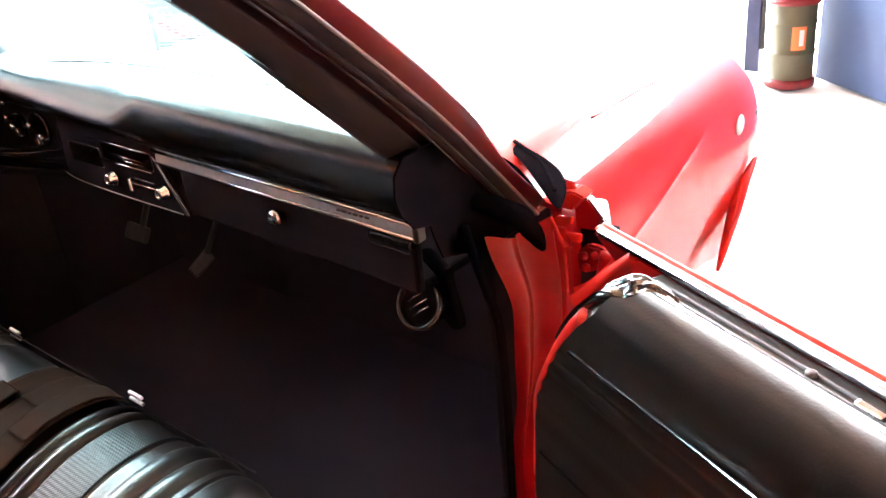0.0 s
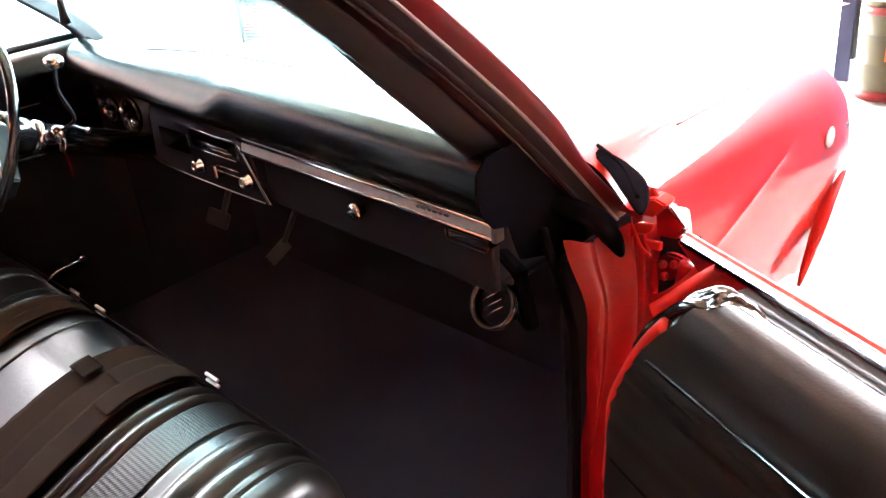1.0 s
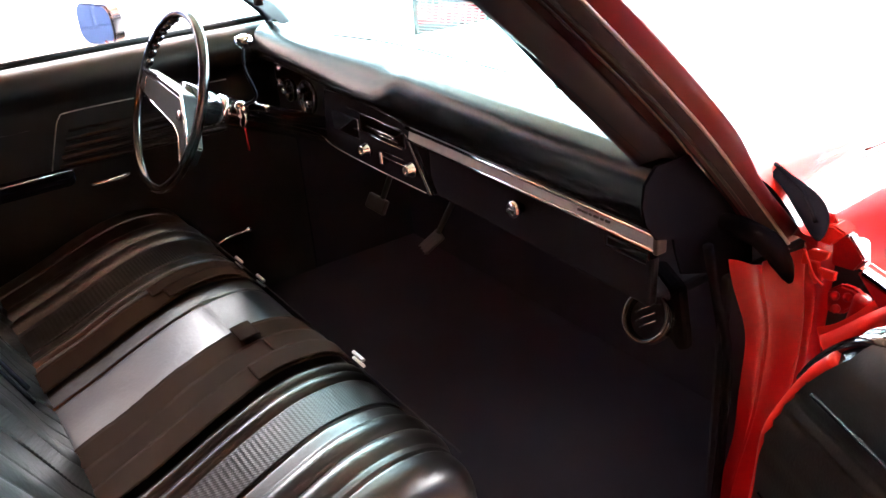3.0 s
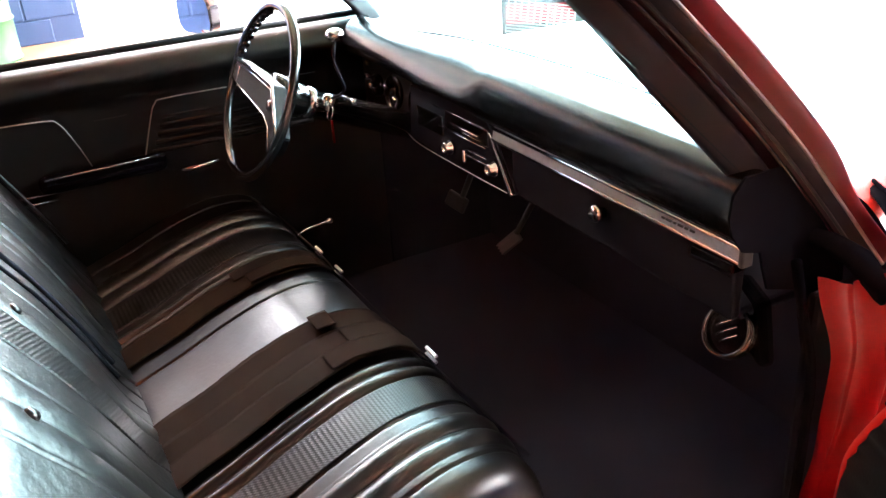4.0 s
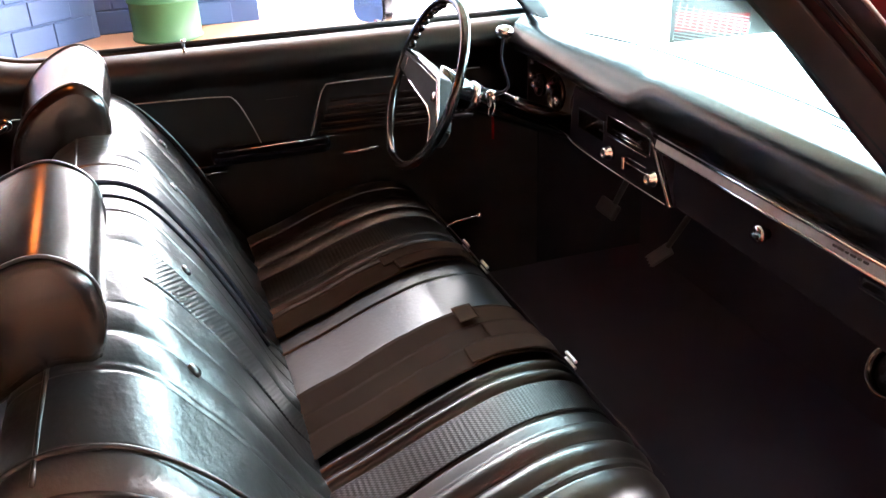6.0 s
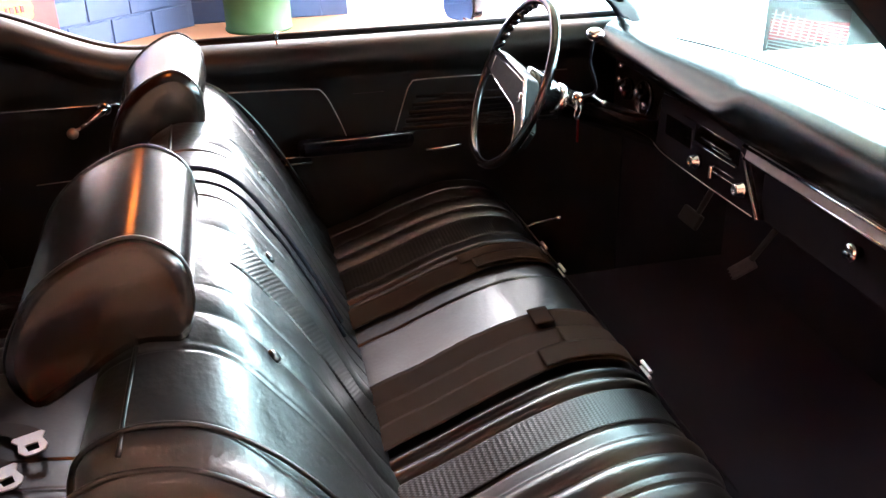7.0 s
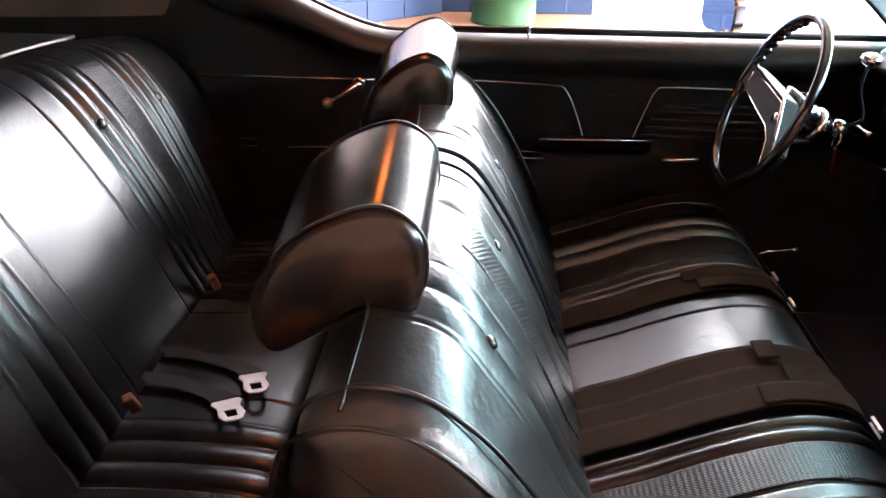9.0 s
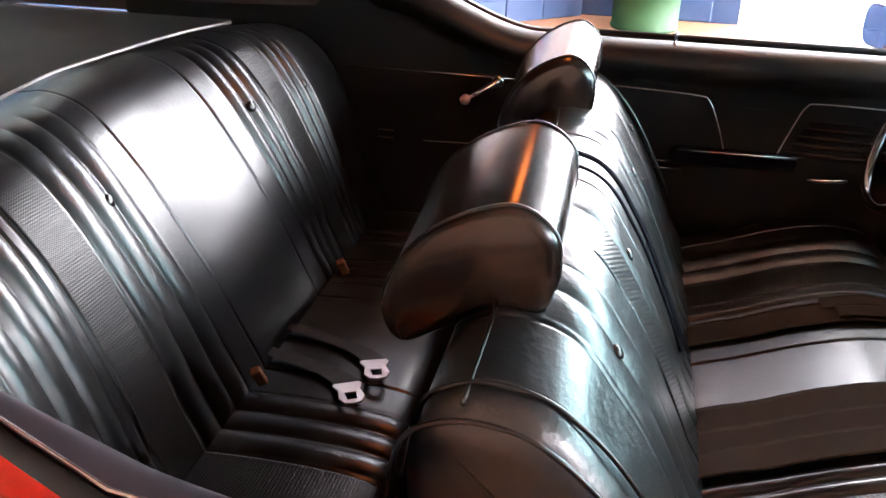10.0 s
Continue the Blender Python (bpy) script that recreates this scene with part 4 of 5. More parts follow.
def loose_corner(u, v):
    p = curve([door_at(0.165, 0.054, 0.918), door_at(0.135, 0.064, 0.924), door_at(0.108, 0.080, 0.905), (door_at(0.07, 0.098, 0.858)), door_at(0.04, 0.106, 0.815)], u)
    k = noise.noise((u * 7.0, v * 4.0, 3.1)) + 0.5 * noise.noise((u * 15.0, v * 9.0, 7.7))
    return p + DA * (0.05 * v * (1 - 0.5 * u)) + DN * (0.012 * v) + Vector((0, 0, 0.004 * k + 0.003 * math.sin(math.pi * v)))


grid("loose_corner", loose_corner, 40, 20, SHINY, pd, "shiny wrinkled vinyl at the panel corner")

# jamb
jamb = thing("door_jamb", "red painted hinge pillar with bolted hinge and black seal", "car part")


def jamb_face(u, v):
    z = 0.18 + (0.612 - 0.02 * sstep(0.0, 0.3, v) + 0.02 * sstep(0.4, 0.8, v)) * u
    y0 = 0.142 - 0.06 * sstep(0.62, 0.82, z)
    y1 = 0.128 + 0.115 * sstep(0.36, 0.66, z) + 0.02
    x = 0.792 - 0.03 * sstep(0.50, 0.22, z) + 0.06 * v + 0.018 * v * sstep(0.66, 0.5, z) + 0.007 * math.sin(v * 11.0) - 0.012 * bump(v, 0.72, 0.09) + 0.006 * bump(v, 0.3, 0.08) + 0.004 * noise.noise((v * 5, z * 9, 0))
    return Vector((x, y0 + (y1 - y0 + 0.02) * v - 0.012 * math.sin(v * math.pi), z))


grid("jamb_post", jamb_face, 60, 60, SHADERED, jamb, "red painted hinge pillar")
sweep("seal", line([(0.775, 0.12, 0.18), (0.775, 0.13, 0.45), (0.775, 0.125, 0.60), (0.772, 0.09, 0.72), (0.765, 0.07, 0.81)], 30), 0.008, SHADEBLACK, jamb, "black rubber door seal", 10)
box("kick_panel", (0.02, 0.34, 0.58), (0.752, 0.30, 0.44), MATTE, jamb, "black kick panel", 0.01)
# black sheet put behind the hinge for the shade in the gap
box("cavity_shade", (0.10, 0.01, 0.40), (0.865, 0.29, 0.545), MATTE, jamb, "black sheet for the shade in the hinge gap", 0)
plate("hinge_leaf", [(0.868, 0.23, 0.715), (0.892, 0.224, 0.737), (0.916, 0.22, 0.740), (0.942, 0.216, 0.730), (0.922, 0.218, 0.712), (0.900, 0.224, 0.686), (0.872, 0.23, 0.678)], (0.004, 0.012, 0.003), SHADERED, jamb, "red painted hinge leaf", bevel=0.004)
lathe("hinge_barrel", [(0.001, -0.03), (0.012, -0.029), (0.013, -0.026), (0.013, 0.026), (0.012, 0.029), (0.001, 0.03)], pose(0.928, 0.222, 0.706, 8, 14, 0), SHADERED, jamb, "red painted hinge barrel", 20)
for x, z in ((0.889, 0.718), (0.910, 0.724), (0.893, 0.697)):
    lathe("hinge_bolt", [(0.0075, 0), (0.0075, 0.005), (0.004, 0.008), (0.001, 0.008)], facing((x, 0.221, z), (0.3, -0.85, 0.35)), SHADERED, jamb, "red painted bolt", 8)
grid("hinge_strap", lambda u, v: curve([(0.888, 0.20, 0.655), (0.925, 0.185, 0.684), (0.962, 0.172, 0.724), (0.992, 0.165, 0.764)], u) + Vector((0.011, 0.0, -0.013)) * (v - 0.5) * 1.7 - Vector((0, 0.006, 0)) * math.sin(math.pi * v), 16, 8, RED, jamb, "bright red check strap")
for pts in ([(0.824, 0.207, 0.768), (0.850, 0.205, 0.789), (0.880, 0.203, 0.794), (0.877, 0.203, 0.781), (0.853, 0.205, 0.765), (0.833, 0.207, 0.756)],
            [(0.850, 0.20, 0.772), (0.866, 0.199, 0.774), (0.876, 0.198, 0.746), (0.864, 0.2, 0.736), (0.853, 0.2, 0.751)],
            [(0.868, 0.199, 0.766), (0.898, 0.196, 0.770), (0.896, 0.197, 0.754), (0.878, 0.198, 0.752)]):
    plate("latch_bracket", pts, (0.002, 0.007, 0), RED, jamb, "small bright red bracket", bevel=0.0012)
sweep("bracket_wire", line([(0.845, 0.196, 0.79), (0.858, 0.190, 0.776), (0.868, 0.190, 0.757), (0.884, 0.192, 0.744)], 14), 0.0022, RED, jamb, "bent red wire", 8)
plate("fender_return", [(0.864, 0.236, 0.804), (0.890, 0.234, 0.817), (0.921, 0.232, 0.785), (0.906, 0.234, 0.761), (0.866, 0.236, 0.757)], (0, 0.02, 0), SHADERED, jamb, "shaded red fender return", bevel=0.003)
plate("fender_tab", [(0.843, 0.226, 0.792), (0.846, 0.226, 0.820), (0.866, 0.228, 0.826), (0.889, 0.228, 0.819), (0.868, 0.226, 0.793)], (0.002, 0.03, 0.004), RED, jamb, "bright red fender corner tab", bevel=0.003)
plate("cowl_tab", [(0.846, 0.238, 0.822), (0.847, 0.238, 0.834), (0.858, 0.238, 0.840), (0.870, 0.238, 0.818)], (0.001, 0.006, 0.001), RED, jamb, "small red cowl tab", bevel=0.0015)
grid("pillar_foot", lambda u, v: curve([(0.775, 0.262, 0.76), (0.80, 0.235, 0.785), (0.85, 0.215, 0.79)], v) + Vector((0, 0.05, 0.035)) * u, 6, 12, SHADERED, jamb, "red foot of the windscreen pillar")

# front end
front = thing("front_fender", "glossy red front fender with curved wheel arch edge", "car part")


def fender(u, v):
    y0 = 0.20 + 0.16 * sstep(0.42, 0.58, v)
    y = y0 + (1.105 - y0) * u
    sec = curve([(0.60, 0, 0.885), (0.70, 0, 0.885), (0.760, 0, 0.876), (0.800, 0, 0.850), (0.838, 0, 0.806), (0.854, 0, 0.760), (0.862, 0, 0.705), (0.863, 0, 0.655), (0.852, 0, 0.55), (0.83, 0, 0.40)], v)
    nose = max(0.0, u - 0.8) / 0.2
    # ridge shaped for a reflected bright line; climbs the flank, fades towards the nose
    rise = sec.z - (0.657 + 0.33 * (y - 0.47))
    crest = 0.005 * math.exp(-abs(rise) / 0.012) * sstep(0.80, 0.70, y)
    return Vector((sec.x - 0.02 * nose ** 2 + crest, y - 0.12 * max(0, v - 0.72) / 0.28 * sstep(0.6, 1.0, u) - 0.02 * nose * bump(v, 0.0, 0.8), sec.z - 0.06 * u ** 3))


grid("fender_panel", fender, 90, 220, RED, front, "glossy red fender")
lathe("white_disc", [(0.001, 0.0015), (0.022, 0.0015), (0.0235, 0.0)], facing((0.8625, 0.937, 0.700), (1, 0.01, 0.03)), WHITE, front, "flat round white disc", 28)
sweep("arch_lip", line([(0.858, 1.06, 0.58), (0.862, 0.97, 0.53), (0.864, 0.91, 0.465), (0.862, 0.85, 0.37)], 20), [0.004 + 0.012 * math.sin(math.pi * k / 20) for k in range(21)], RED, front, "red wheel arch lip", 10)
sweep("crown_line", line([(0.792, 0.42, 0.878), (0.797, 0.62, 0.877), (0.813, 0.82, 0.872)], 20), 0.0025, SHADERED, front, "fine dark red crown edge", 8)
for dz in (0.0, -0.03, -0.055):
    box("badge_bar", (0.006, 0.018, 0.014), (0.845, 1.075, 0.68 + dz), PLASTIC, front, "small dark badge", 0.002)
hood = thing("bonnet", "glossy red bonnet blown out by daylight", "car part")
grid("bonnet_panel", lambda u, v: Vector((-0.62 + 1.21 * u, 0.40 + 1.3 * v, 0.866 + 0.006 * math.sin(math.pi * u) + 0.004 * bump(u, 0.5, 0.3) - 0.06 * v * v)), 40, 30, RED, hood, "glossy red bonnet")
grid("cowl_panel", lambda u, v: Vector((-0.70 + 1.40 * u, 0.26 + 0.138 * v, 0.862 + 0.014 * math.sin(math.pi * u))), 20, 6, RED, hood, "red cowl panel")
wip = thing("windscreen_wiper", "black windscreen wiper resting at the foot of the glass", "wiper")
sweep("blade", line([(0.62, 0.320, 0.872), (0.73, 0.258, 0.876), (0.822, 0.203, 0.875), (0.882, 0.150, 0.872), (0.926, 0.096, 0.866)], 24), [0.003 + 0.020 * math.sin(math.pi * (k / 24) ** 1.4) for k in range(25)], SHADEBLACK, wip, "black wiper blade", 8, flat=0.3)
sweep("arm", line([(0.74, 0.255, 0.884), (0.83, 0.197, 0.884), (0.90, 0.127, 0.876)], 12), 0.0035, SHADEBLACK, wip, "black wiper arm", 8)
box("pivot", (0.018, 0.018, 0.012), (0.885, 0.158, 0.858), RUBBER, wip, "black pivot", 0.006)

# passenger side rear quarter
rq = thing("quarter_trim_panel", "black vinyl rear quarter sill with bright moulding and red outer panel", "car interior panel")


def sill_edge(y):
    return min(0.91, max(0.76, 0.885 + 0.43 * (y + 1.497)))


def sill(u, v):
    y = -1.22 - 1.12 * u
    p = curve([(0.0, 0, 0.42), (0.04, 0, 0.66), (0.14, 0, 0.765), (0.5, 0, 0.80), (1.0, 0, 0.80)], v)
    x0 = max(0.72, min(0.90, 0.743 + 0.322 * (y + 1.703)))
    return Vector((x0 + (sill_edge(y) - x0) * p.x, y, p.z))


grid("sill", sill, 40, 30, PILLAR, rq, "black vinyl quarter sill")
ys = [-1.22 - 1.12 * k / 24 for k in range(25)]
sweep("bright_line", [(sill_edge(y) + 0.004, y, 0.803) for y in ys], 0.0035, CHROME, rq, "bright sill moulding", 8)
grid("window_slot", lambda u, v: Vector((sill_edge(-1.22 - 1.12 * u) + 0.006 + 0.035 * v, -1.22 - 1.12 * u, 0.795)), 24, 4, RUBBER, rq, "black window slot")
grid("outer_panel", lambda u, v: Vector((sill_edge(-1.22 - 1.12 * u) + 0.04 + 0.10 * math.sin(v * 1.5), -1.22 - 1.12 * u, 0.80 - 0.45 * v)), 24, 14, RED, rq, "red outer quarter panel")

# mirror
mir = thing("wing_mirror", "chrome wing mirror on the driver door reflecting blue", "mirror")
MM = pose(-1.0, -0.30, 0.985, 0, 0, 20.5) @ pose(-0.035, 0, 0)


def rounded(w, h, r, y):
    """Outline of an upright plate with round corners."""
    out = []
    for cx, cz, a in ((1, 1, 0), (-1, 1, 90), (-1, -1, 180), (1, -1, 270)):
        for k in range(7):
            t = radians(a + 15 * k)
            out.append(MM @ Vector((cx * (w / 2 - r) + r * math.cos(t), y, cz * (h / 2 - r) + r * math.sin(t))))
    return out


back = MM.to_3x3() @ Vector((0, 0.03, 0))
plate("mirror_head", rounded(0.165, 0.115, 0.038, -0.012), back, CHROME, mir, "bright mirror shell")
plate("mirror_glass", rounded(0.155, 0.105, 0.034, -0.016), back * 0.1, MIRRORGLASS, mir, "mirror glass")
sweep("stem", [(-0.93, -0.30, 0.93), (-1.0, -0.31, 0.94)], 0.008, CHROME, mir, "chrome stem", 8)


# barrels
def drum(name, label, x, y, r, h, material, bands):
    t = thing(name, label, "barrel")
    prof = [(r * 0.5, 0.0), (r * 0.97, 0.0), (r, 0.012 * h), (r, 0.028 * h), (r * 0.97, 0.035 * h)]
    for k in (0.36, 0.66):
        z = h * k
        prof += [(r * 0.97, z - 0.022 * h), (r * 1.01, z - 0.008 * h), (r * 1.01, z + 0.008 * h), (r * 0.97, z + 0.022 * h)]
    prof += [(r * 0.97, 0.965 * h), (r, 0.972 * h), (r, 0.995 * h), (r * 0.96, h), (r * 0.95, 0.98 * h), (r * 0.1, 0.98 * h)]
    lathe("shell", prof, pose(x, y, 0.0), material, t, "", 48)
    for z0, z1, m in bands:
        lathe("band", [(r * 0.9, z0 * h), (r * 1.08, z0 * h), (r * 1.10, (z0 + z1) / 2 * h), (r * 1.06, z1 * h), (r * 0.9, z1 * h)], pose(x, y, 0.0), m, t, "red band", 40)
    return t


drum("oil_drum", "green enamelled steel oil drum against the blue wall", -6.18, -0.83, 0.285, 0.88, GREEN, ())
od = drum("oil_drum", "small olive drum with red bands and orange label", 0.161, 3.36, 0.108, 0.46, OLIVE, ((0.0, 0.09, SIGNRED), (0.86, 0.93, SIGNRED)))
grid("label_plate", lambda u, v: Vector((0.161 + 0.1105 * math.sin(0.30 + 0.6 * u), 3.36 - 0.1105 * math.cos(0.30 + 0.6 * u), 0.19 + 0.11 * v)), 12, 2, ORANGE, od, "orange paper label")
grid("label_mark", lambda u, v: Vector((0.161 + 0.1115 * math.sin(0.6 + 0.2 * u), 3.36 - 0.1115 * math.cos(0.6 + 0.2 * u), 0.21 + 0.075 * v)), 8, 2, WHITE, od, "pale mark")
box("dolly", (0.16, 0.16, 0.02), (0.161, 3.36, 0.011), RUBBER, od, "dark base", 0.004)
post = thing("door_post", "dark blue door post with a dark rubber edge", "post")
box("post_beam", (0.075, 0.05, 2.2), (-0.075, 3.5, 1.1), DARKBLUE, post, "", 0.006)
sweep("rubber_edge", [(-0.03, 3.49, 0.12 + 0.2 * k + (0.02 if k % 2 else 0)) for k in range(10)], [0.012 if k % 2 else 0.016 for k in range(10)], RUBBER, post, "black rubber edge", 8)
# sign and machine
sg = thing("wall_sign", "red enamel wall sign with a yellow scalloped disc", "sign")
WD, WNV = Vector((0.697, -0.717, 0)), Vector((0.717, 0.697, 0))
SC = Vector((-5.25, -2.69, 0)) + WNV * 0.14
bm = boxmesh((0.86, 0.02, 0.9), 0.004)
bmesh.ops.transform(bm, matrix=Matrix.Translation(SC + WD * 0.0 + Vector((0, 0, 0.66))) @ pose(0, 0, 0, 0, 0, -45.8), verts=bm.verts)
part("sign_plate", bm, SIGNRED, sg, "red enamel plate")
pts = []
for k in range(64):
    t = 2 * math.pi * k / 64
    r = 0.15 + 0.006 * math.cos(16 * t)
    pts.append(SC + WNV * 0.014 + WD * (r * math.cos(t) - 0.10) + Vector((0, 0, 0.42 + r * math.sin(t))))
bm = bmesh.new()
fr = [bm.verts.new(p) for p in pts]
bk = [bm.verts.new(p - WNV * 0.006) for p in pts]
bm.faces.new(fr)
for k in range(64):
    bm.faces.new((fr[k], bk[k], bk[(k + 1) % 64], fr[(k + 1) % 64]))
part("sign_disc", bm, SIGNYEL, sg, "yellow scalloped disc")
for k, w in enumerate((0.03, 0.022, 0.034, 0.02)):
    bm = boxmesh((w, 0.004, 0.05), 0.001)
    bmesh.ops.transform(bm, matrix=Matrix.Translation(SC + WNV * 0.018 + WD * (-0.165 + 0.04 * k) + Vector((0, 0, 0.42))) @ pose(0, 0, 0, 0, 0, -45.8), verts=bm.verts)
    part("letter_bar", bm, SIGNRED, sg, "red bar of lettering")
# teal machine
tm = thing("shop_machine", "pale teal shop machine with a slotted red grille", "machine")
MX, MY = Vector((0.583, 0.812, 0)).normalized(), Vector((0.812, -0.583, 0)).normalized()
MO = Vector((-1.945, 1.556, 0)) - MY * 0.006
mrot = math.degrees(math.atan2(MX.y, MX.x))
for nm, sz, at, mt, lb in (("cabinet", (0.95, 0.5, 0.68), (0.24, -0.26, 0.38), TEAL, "pale teal cabinet"), ("top_hood", (0.99, 0.56, 0.07), (0.24, -0.26, 0.76), TEAL, "pale teal hood"), ("plinth", (0.9, 0.45, 0.06), (0.24, -0.26, 0.03), RUBBER, "dark plinth")):
    bm = boxmesh(sz, 0.006)
    bmesh.ops.transform(bm, matrix=Matrix.Translation(MO + MX * at[0] + MY * at[1] + Vector((0, 0, at[2]))) @ pose(0, 0, 0, 0, 0, mrot), verts=bm.verts)
    part(nm, bm, mt, tm, lb)
# the slotted grille sits aslant on the cabinet
GM = Matrix.Translation(MO - MX * 0.048 + Vector((0, 0, 0.554))) @ pose(0, 0, 0, 0, 0, mrot)
GM = GM @ Matrix(((1, 0, 0, 0), (0, 1, 0, 0), (-0.27, 0, 1, 0), (0, 0, 0, 1)))
for z, h, w, x, mt in ((0.101, 0.054, 0.33, -0.048, RUBBER), (0.0285, 0.091, 0.33, -0.048, SLOTRED), (-0.058, 0.082, 0.33, -0.048, RUBBER)):
    b = boxmesh((w, 0.004, h), 0.0008)
    bmesh.ops.transform(b, matrix=Matrix.Translation(MO + Vector((0, 0, 0.566 + z)) + MX * x + MY * 0.003) @ pose(0, 0, 0, 0, 0, mrot), verts=b.verts)
    part("band", b, mt, tm, "band behind the slots")
for nm, size, count, step, mt in (("upright", (0.006, 0.004, 0.178), 11, (0.0313, 0, 0), WHITE), ("louvre", (0.32, 0.004, 0.0040), 13, (0, 0, 0.0148), WHITE)):
    b = boxmesh(size, 0.0008)
    me = bpy.data.meshes.new(nm)
    b.to_mesh(me)
    b.free()
    me.materials.append(mt)
    for k in range(count):
        ob = new(nm, me)
        ob.parent = tm
        off = Vector(step) * (k - (count - 1) / 2) if step else Vector((0, 0, 0))
        ob.matrix_basis = GM @ Matrix.Translation(off + Vector((0, -0.004 if step else 0, 0)))
# unseen walls around an added opening that puts bright reflections on the fender
wt = box("unseen_front_upper", (2.6, 0.2, 1.8), (1.374, 2.831, 3.70), TANWALL, None, "", 0, (0, 0, -34.7))
tagged(wt, "unseen tan wall above the added opening", "wall", "", "structure")
wq = box("unseen_front_side", (3.0, 0.2, 3.0), (3.675, 1.237, 3.10), TANWALL, None, "", 0, (0, 0, -34.7))
tagged(wq, "unseen tan wall beside the added opening", "wall", "", "structure")
wf = box("wall_front", (5.6, 0.2, 1.6), (2.606, 1.977, 0.8), BLUE, None, "", 0, (0, 0, -34.7))
tagged(wf, "blue painted wall outside the doorway", "wall", "", "structure")

# ---- small things in the cabin ----


TOPLINE = [p for p in line([(0, y, z) for y, z in CUSHION[1:9]], 160)]


def on_cushion(x, y, lift=0.0):
    """Height of the front cushion at y."""
    best = min(TOPLINE, key=lambda p: abs(p.y - y) - p.z * 0.02)
    return Vector((x, y, best.z + lift))


def belt_strip(name, mid, w, parent, label, lift=0.012, n=40, fold=0.0):
    """Webbing lying on the seat. mid: rows of (x, y) from back to front."""
    def P(u, v):
        c = curve([(x, y, 0) for x, y in mid], u)
        k = v * 4
        x = c.x + w * ((k if k <= 2 else 4 - k) / 2 - 0.5) + 0.003 * noise.noise((c.y * 14, w * 90, lift * 700))
        p = on_cushion(x, c.y, lift + 0.001 * noise.noise((x * 3, c.y * 3, lift * 50)) + fold * u * u * (x - c.x))
        return p if k <= 2 else p - Vector((0, 0, 0.0025))
    return grid(name, P, n, 16, WEBBING, parent, label, wrap=True)


def lap_rows(xs, y0=-0.82, y1=-0.31, n=6):
    """Rows down the cushion that keep to its skewed seams."""
    return [(xs - 0.15 * (y + 0.58), y) for y in (y0 + (y1 - y0) * k / (n - 1) for k in range(n))]


fb1 = thing("seat_belt", "dark brown webbing lap belts lying across the bench", "seat belt", group="front lap belts")
belt_strip("webbing", lap_rows(0.172), 0.105, fb1, "dark webbing", 0.009)
belt_strip("webbing", lap_rows(0.238), 0.095, fb1, "dark webbing", 0.012)
belt_strip("webbing", lap_rows(0.288), 0.068, fb1, "dark webbing", 0.0155)
belt_strip("flap", lap_rows(0.158, -0.475, -0.435, 3), 0.06, fb1, "folded webbing end", 0.0215, 8)
belt_strip("flap", lap_rows(0.236, -0.44, -0.32, 5), 0.07, fb1, "folded webbing end", 0.0185, 16, 0.05)
belt_strip("flap", lap_rows(0.290, -0.50, -0.315, 5), 0.058, fb1, "folded webbing end", 0.0215, 20, -0.05)
fb2 = thing("seat_belt", "dark brown webbing lap belt folded on the driver side", "seat belt", group="front lap belts")
belt_strip("webbing", lap_rows(-0.141, -0.83), 0.085, fb2, "dark webbing", 0.009)
belt_strip("flap", lap_rows(-0.172, -0.54, -0.33, 5), 0.045, fb2, "folded webbing end", 0.0145, 20, 0.06)
belt_strip("flap", lap_rows(-0.128, -0.515, -0.35, 5), 0.048, fb2, "folded webbing end", 0.0175, 20, -0.08)
for sx, x, th in ((fb2, -0.358, fb2), (fb2, -0.229, fb2), (fb1, 0.235, fb1)):
    for k in range(2):
        box("buckle_bar", (0.042, 0.007, 0.007), (x, -0.276 - 0.001 * k, 0.489 - 0.013 * k + (0.012 if x > 0 else 0)), STEEL, th, "bright buckle bar", 0.002, (20, 0, 0))
sweep("front_piping", [(x, -0.296, 0.508) for x in (-0.62, -0.3, 0, 0.3, 0.60)], 0.002, MATTE, fcush, "welted front edge", 6)


def latch(at, turn, parent):
    """A flat steel latch plate with a square hole."""
    bm = bmesh.new()
    outer = [(-0.038, -0.024), (-0.030, -0.028), (-0.012, -0.020), (0.018, -0.024), (0.036, -0.016), (0.040, 0.0), (0.036, 0.016), (0.018, 0.024), (-0.012, 0.020), (-0.030, 0.028), (-0.038, 0.024)]
    hole = [(0.0, -0.011), (0.0, 0.011), (0.026, 0.009), (0.026, -0.009)]
    for z in (0.0, 0.003):
        o = [bm.verts.new((x, y, z)) for x, y in outer]
        h = [bm.verts.new((x, y, z)) for x, y in hole]
        es = [bm.edges.new((a, b)) for r in (o, h) for a, b in zip(r, r[1:] + r[:1])]
        bmesh.ops.triangle_fill(bm, edges=es, use_beauty=True)
    bm.verts.ensure_lookup_table()
    no = len(outer)
    for a, n in ((0, no), (no, 4)):
        for k in range(n):
            i, j = a + k, a + (k + 1) % n
            bm.faces.new([bm.verts[q] for q in (i, j, j + no + 4, i + no + 4)])
    bmesh.ops.transform(bm, matrix=pose(*at, *turn), verts=bm.verts)
    return part("latch_plate", bm, STEEL, parent, "bright steel latch plate")


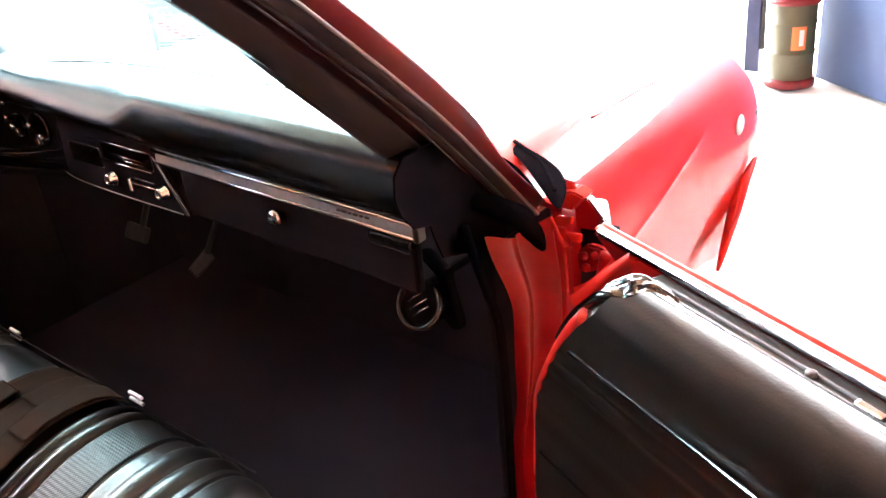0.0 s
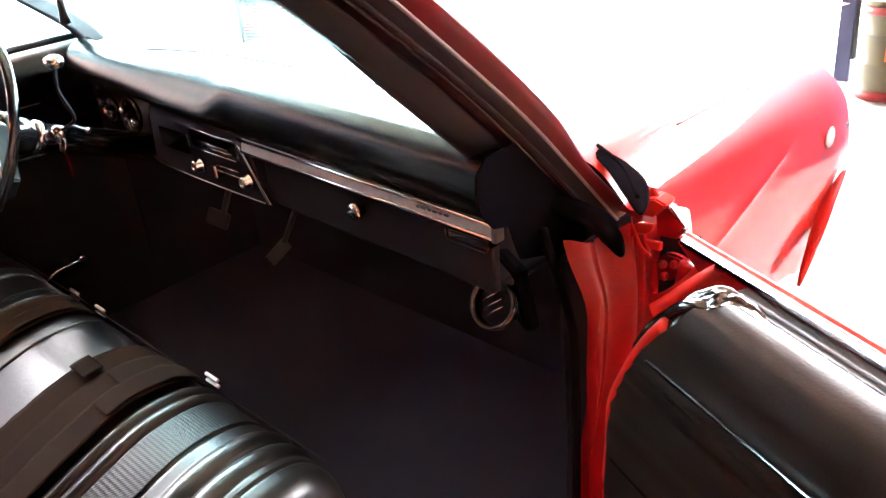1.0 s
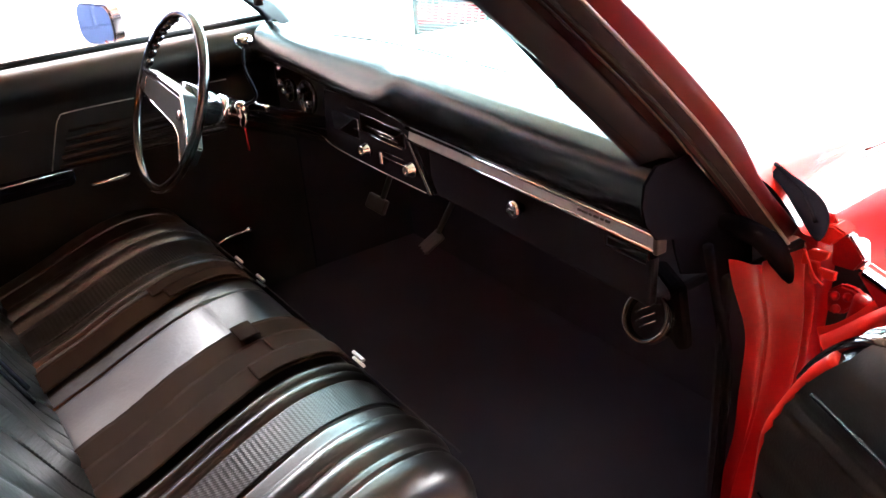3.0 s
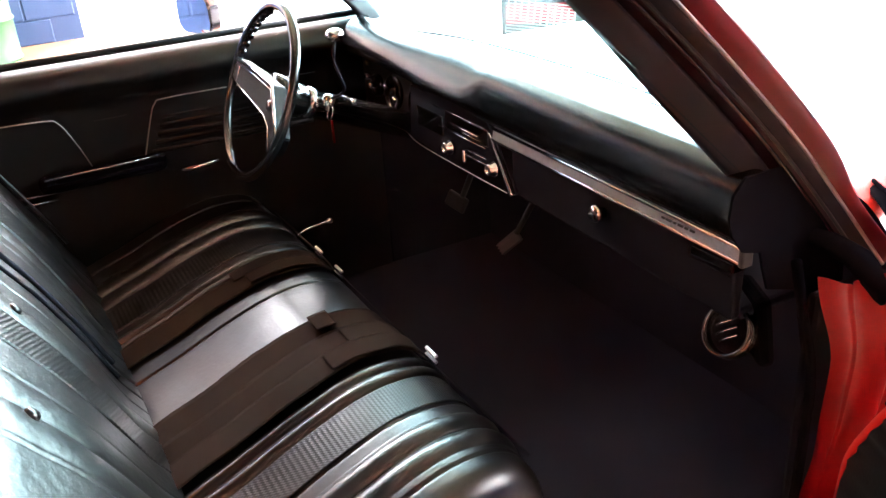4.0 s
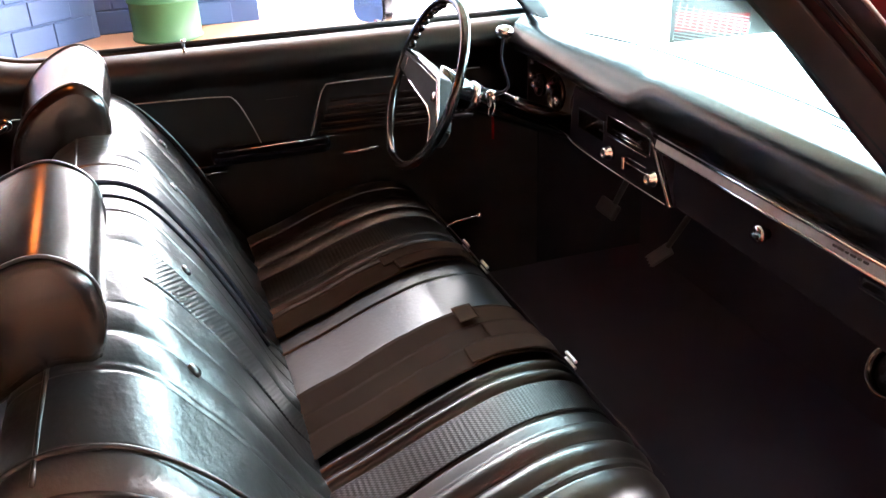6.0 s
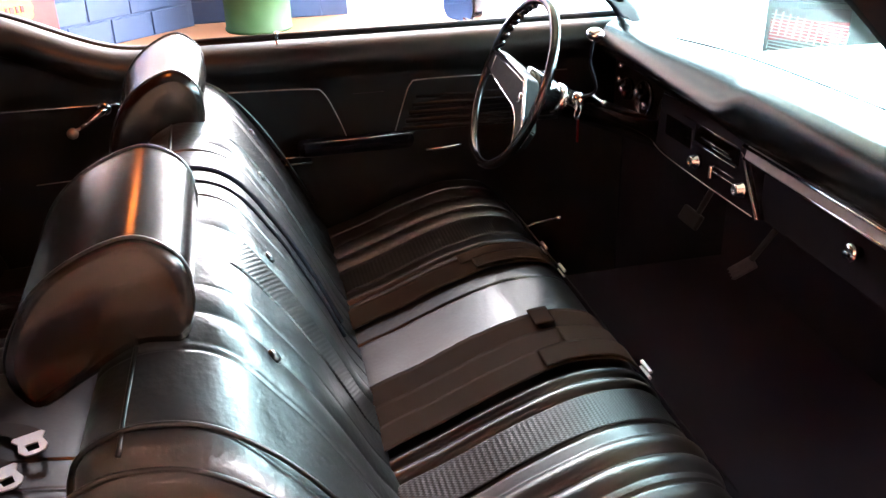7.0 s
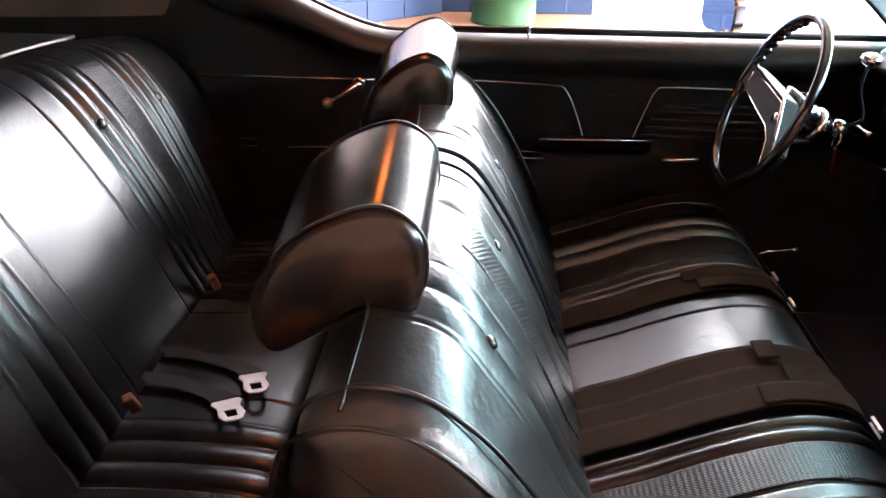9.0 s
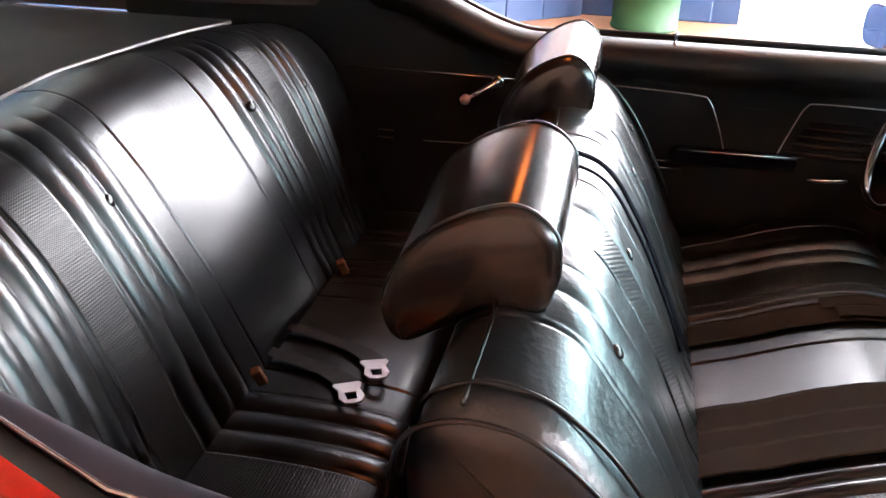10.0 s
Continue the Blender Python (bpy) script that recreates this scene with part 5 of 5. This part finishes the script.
for x, y, rz in ((0.165, -1.386, 22), (0.252, -1.41, 28)):
    rb = thing("rear_seat_belt", "steel belt latch plate with black webbing on rear seat", "seat belt", group="rear lap belts")
    latch((x, y, 0.486), (0, -6, rz), rb)
    d = Vector((math.cos(radians(rz)), math.sin(radians(rz)), 0))
    e = Vector((-d.y, d.x, 0))

    def lap(u, v, c=Vector((x, y, 0)), d=d, e=e):
        p = c - d * (0.03 + 0.10 * u) + Vector((-0.02 * u, -0.26 * u * u, 0)) + e * (0.046 * (v - 0.5))
        return Vector((p.x, p.y, 0.4845 - 0.006 * u))
    grid("webbing", lap, 24, 4, RUBBER, rb, "black webbing")
for x, y in ((0.255, -1.585), (-0.218, -1.575)):
    an = thing("belt_anchor", "small worn brown belt loop at the rear seat crease", "belt anchor")
    box("loop", (0.018, 0.02, 0.045), (x, y, 0.496), BROWN, an, "worn brown loop", 0.004, (20, 20, 30))
# pedals and lever
gp = thing("accelerator_pedal", "grey rubber-faced accelerator pedal on a dark arm", "pedal")
box("pedal_pad", (0.036, 0.012, 0.07), (-0.222, 0.20, 0.427), PEDAL, gp, "ribbed grey pad", 0.004, (-35, 35, 0))
for k in range(4):
    box("rib", (0.003, 0.004, 0.062), (-0.234 + 0.008 * k, 0.192, 0.433 - 0.005 * k), PEDAL, gp, "", 0.001, (-35, 35, 0))
sweep("arm", [(-0.205, 0.21, 0.455), (-0.19, 0.25, 0.53), (-0.17, 0.33, 0.66)], 0.008, PLASTIC, gp, "dark arm", 8)
bp_ = thing("brake_pedal", "black rubber brake pedal hanging under the dashboard", "pedal")
box("pedal_pad", (0.10, 0.014, 0.045), (-0.50, 0.20, 0.45), RUBBER, bp_, "black pad", 0.006, (-30, 0, 0))
sweep("arm", [(-0.48, 0.21, 0.47), (-0.47, 0.25, 0.56), (-0.47, 0.33, 0.66)], 0.009, PLASTIC, bp_, "dark arm", 8)
lv = thing("seat_lever", "thin chrome seat adjustment lever with small knob", "lever")
sweep("rod", [(-0.50, -0.30, 0.47), (-0.50, -0.255, 0.488), (-0.50, -0.195, 0.494)], 0.003, CHROME, lv, "chrome rod", 8)
lathe("knob", [(0.001, -0.010), (0.007, -0.006), (0.008, 0.004), (0.001, 0.009)], facing((-0.50, -0.188, 0.495), (0, 1, 0)), CHROME, lv, "bright knob", 14)
im = thing("interior_mirror", "dark interior mirror stem hanging behind the windscreen", "mirror")
sweep("stem", [(-0.15, -0.2, 1.20), (-0.155, -0.2, 1.135), (-0.158, -0.2, 1.112)], [0.006, 0.008, 0.010], PLASTIC, im, "dark stem", 10)
sweep("mount", [(-0.15, -0.2, 1.20), (-0.12, -0.23, 1.27)], 0.006, PLASTIC, im, "dark mount", 8)
# carpet edge trim of the windscreen
sweep("lower_reveal", line([(-0.70, 0.10, 0.932), (-0.37, 0.19, 0.935), (0.07, 0.21, 0.935), (0.33, 0.20, 0.932), (0.60, 0.14, 0.925)], 30), 0.0025, RUBBER, wind, "dark lower reveal", 6)

# ---- wall blocks ----
bm = boxmesh((0.388, 0.016, 0.188), 0.006, 1)
block = bpy.data.meshes.new("block")
bm.to_mesh(block)
bm.free()
block.materials.append(BLUE)
for row in range(7):
    for k in range(14):
        ob = new("block", block)
        ob.parent = wr
        d = -2.75 + 0.4 * (k + 0.5 * (row % 2))
        ob.matrix_parent_inverse = Matrix()
        ob.matrix_basis = wr.matrix_basis.inverted() @ (Matrix.Translation(Vector((-4.53, -3.62, 0.1 + 0.2 * row)) + WD * d + WNV * 0.128) @ pose(0, 0, 0, 0, 0, -45.8))
side_wall = bpy.data.objects["wall_side"]
for row in range(7):
    for k in range(4):
        y = -1.25 + 0.4 * k - 0.2 * (row % 2)
        if y < -0.2:
            ob = new("block", block)
            ob.parent = side_wall
            ob.matrix_basis = side_wall.matrix_basis.inverted() @ (Matrix.Translation((-6.594, y, 0.1 + 0.2 * row)) @ pose(0, 0, 0, 0, 0, 90))
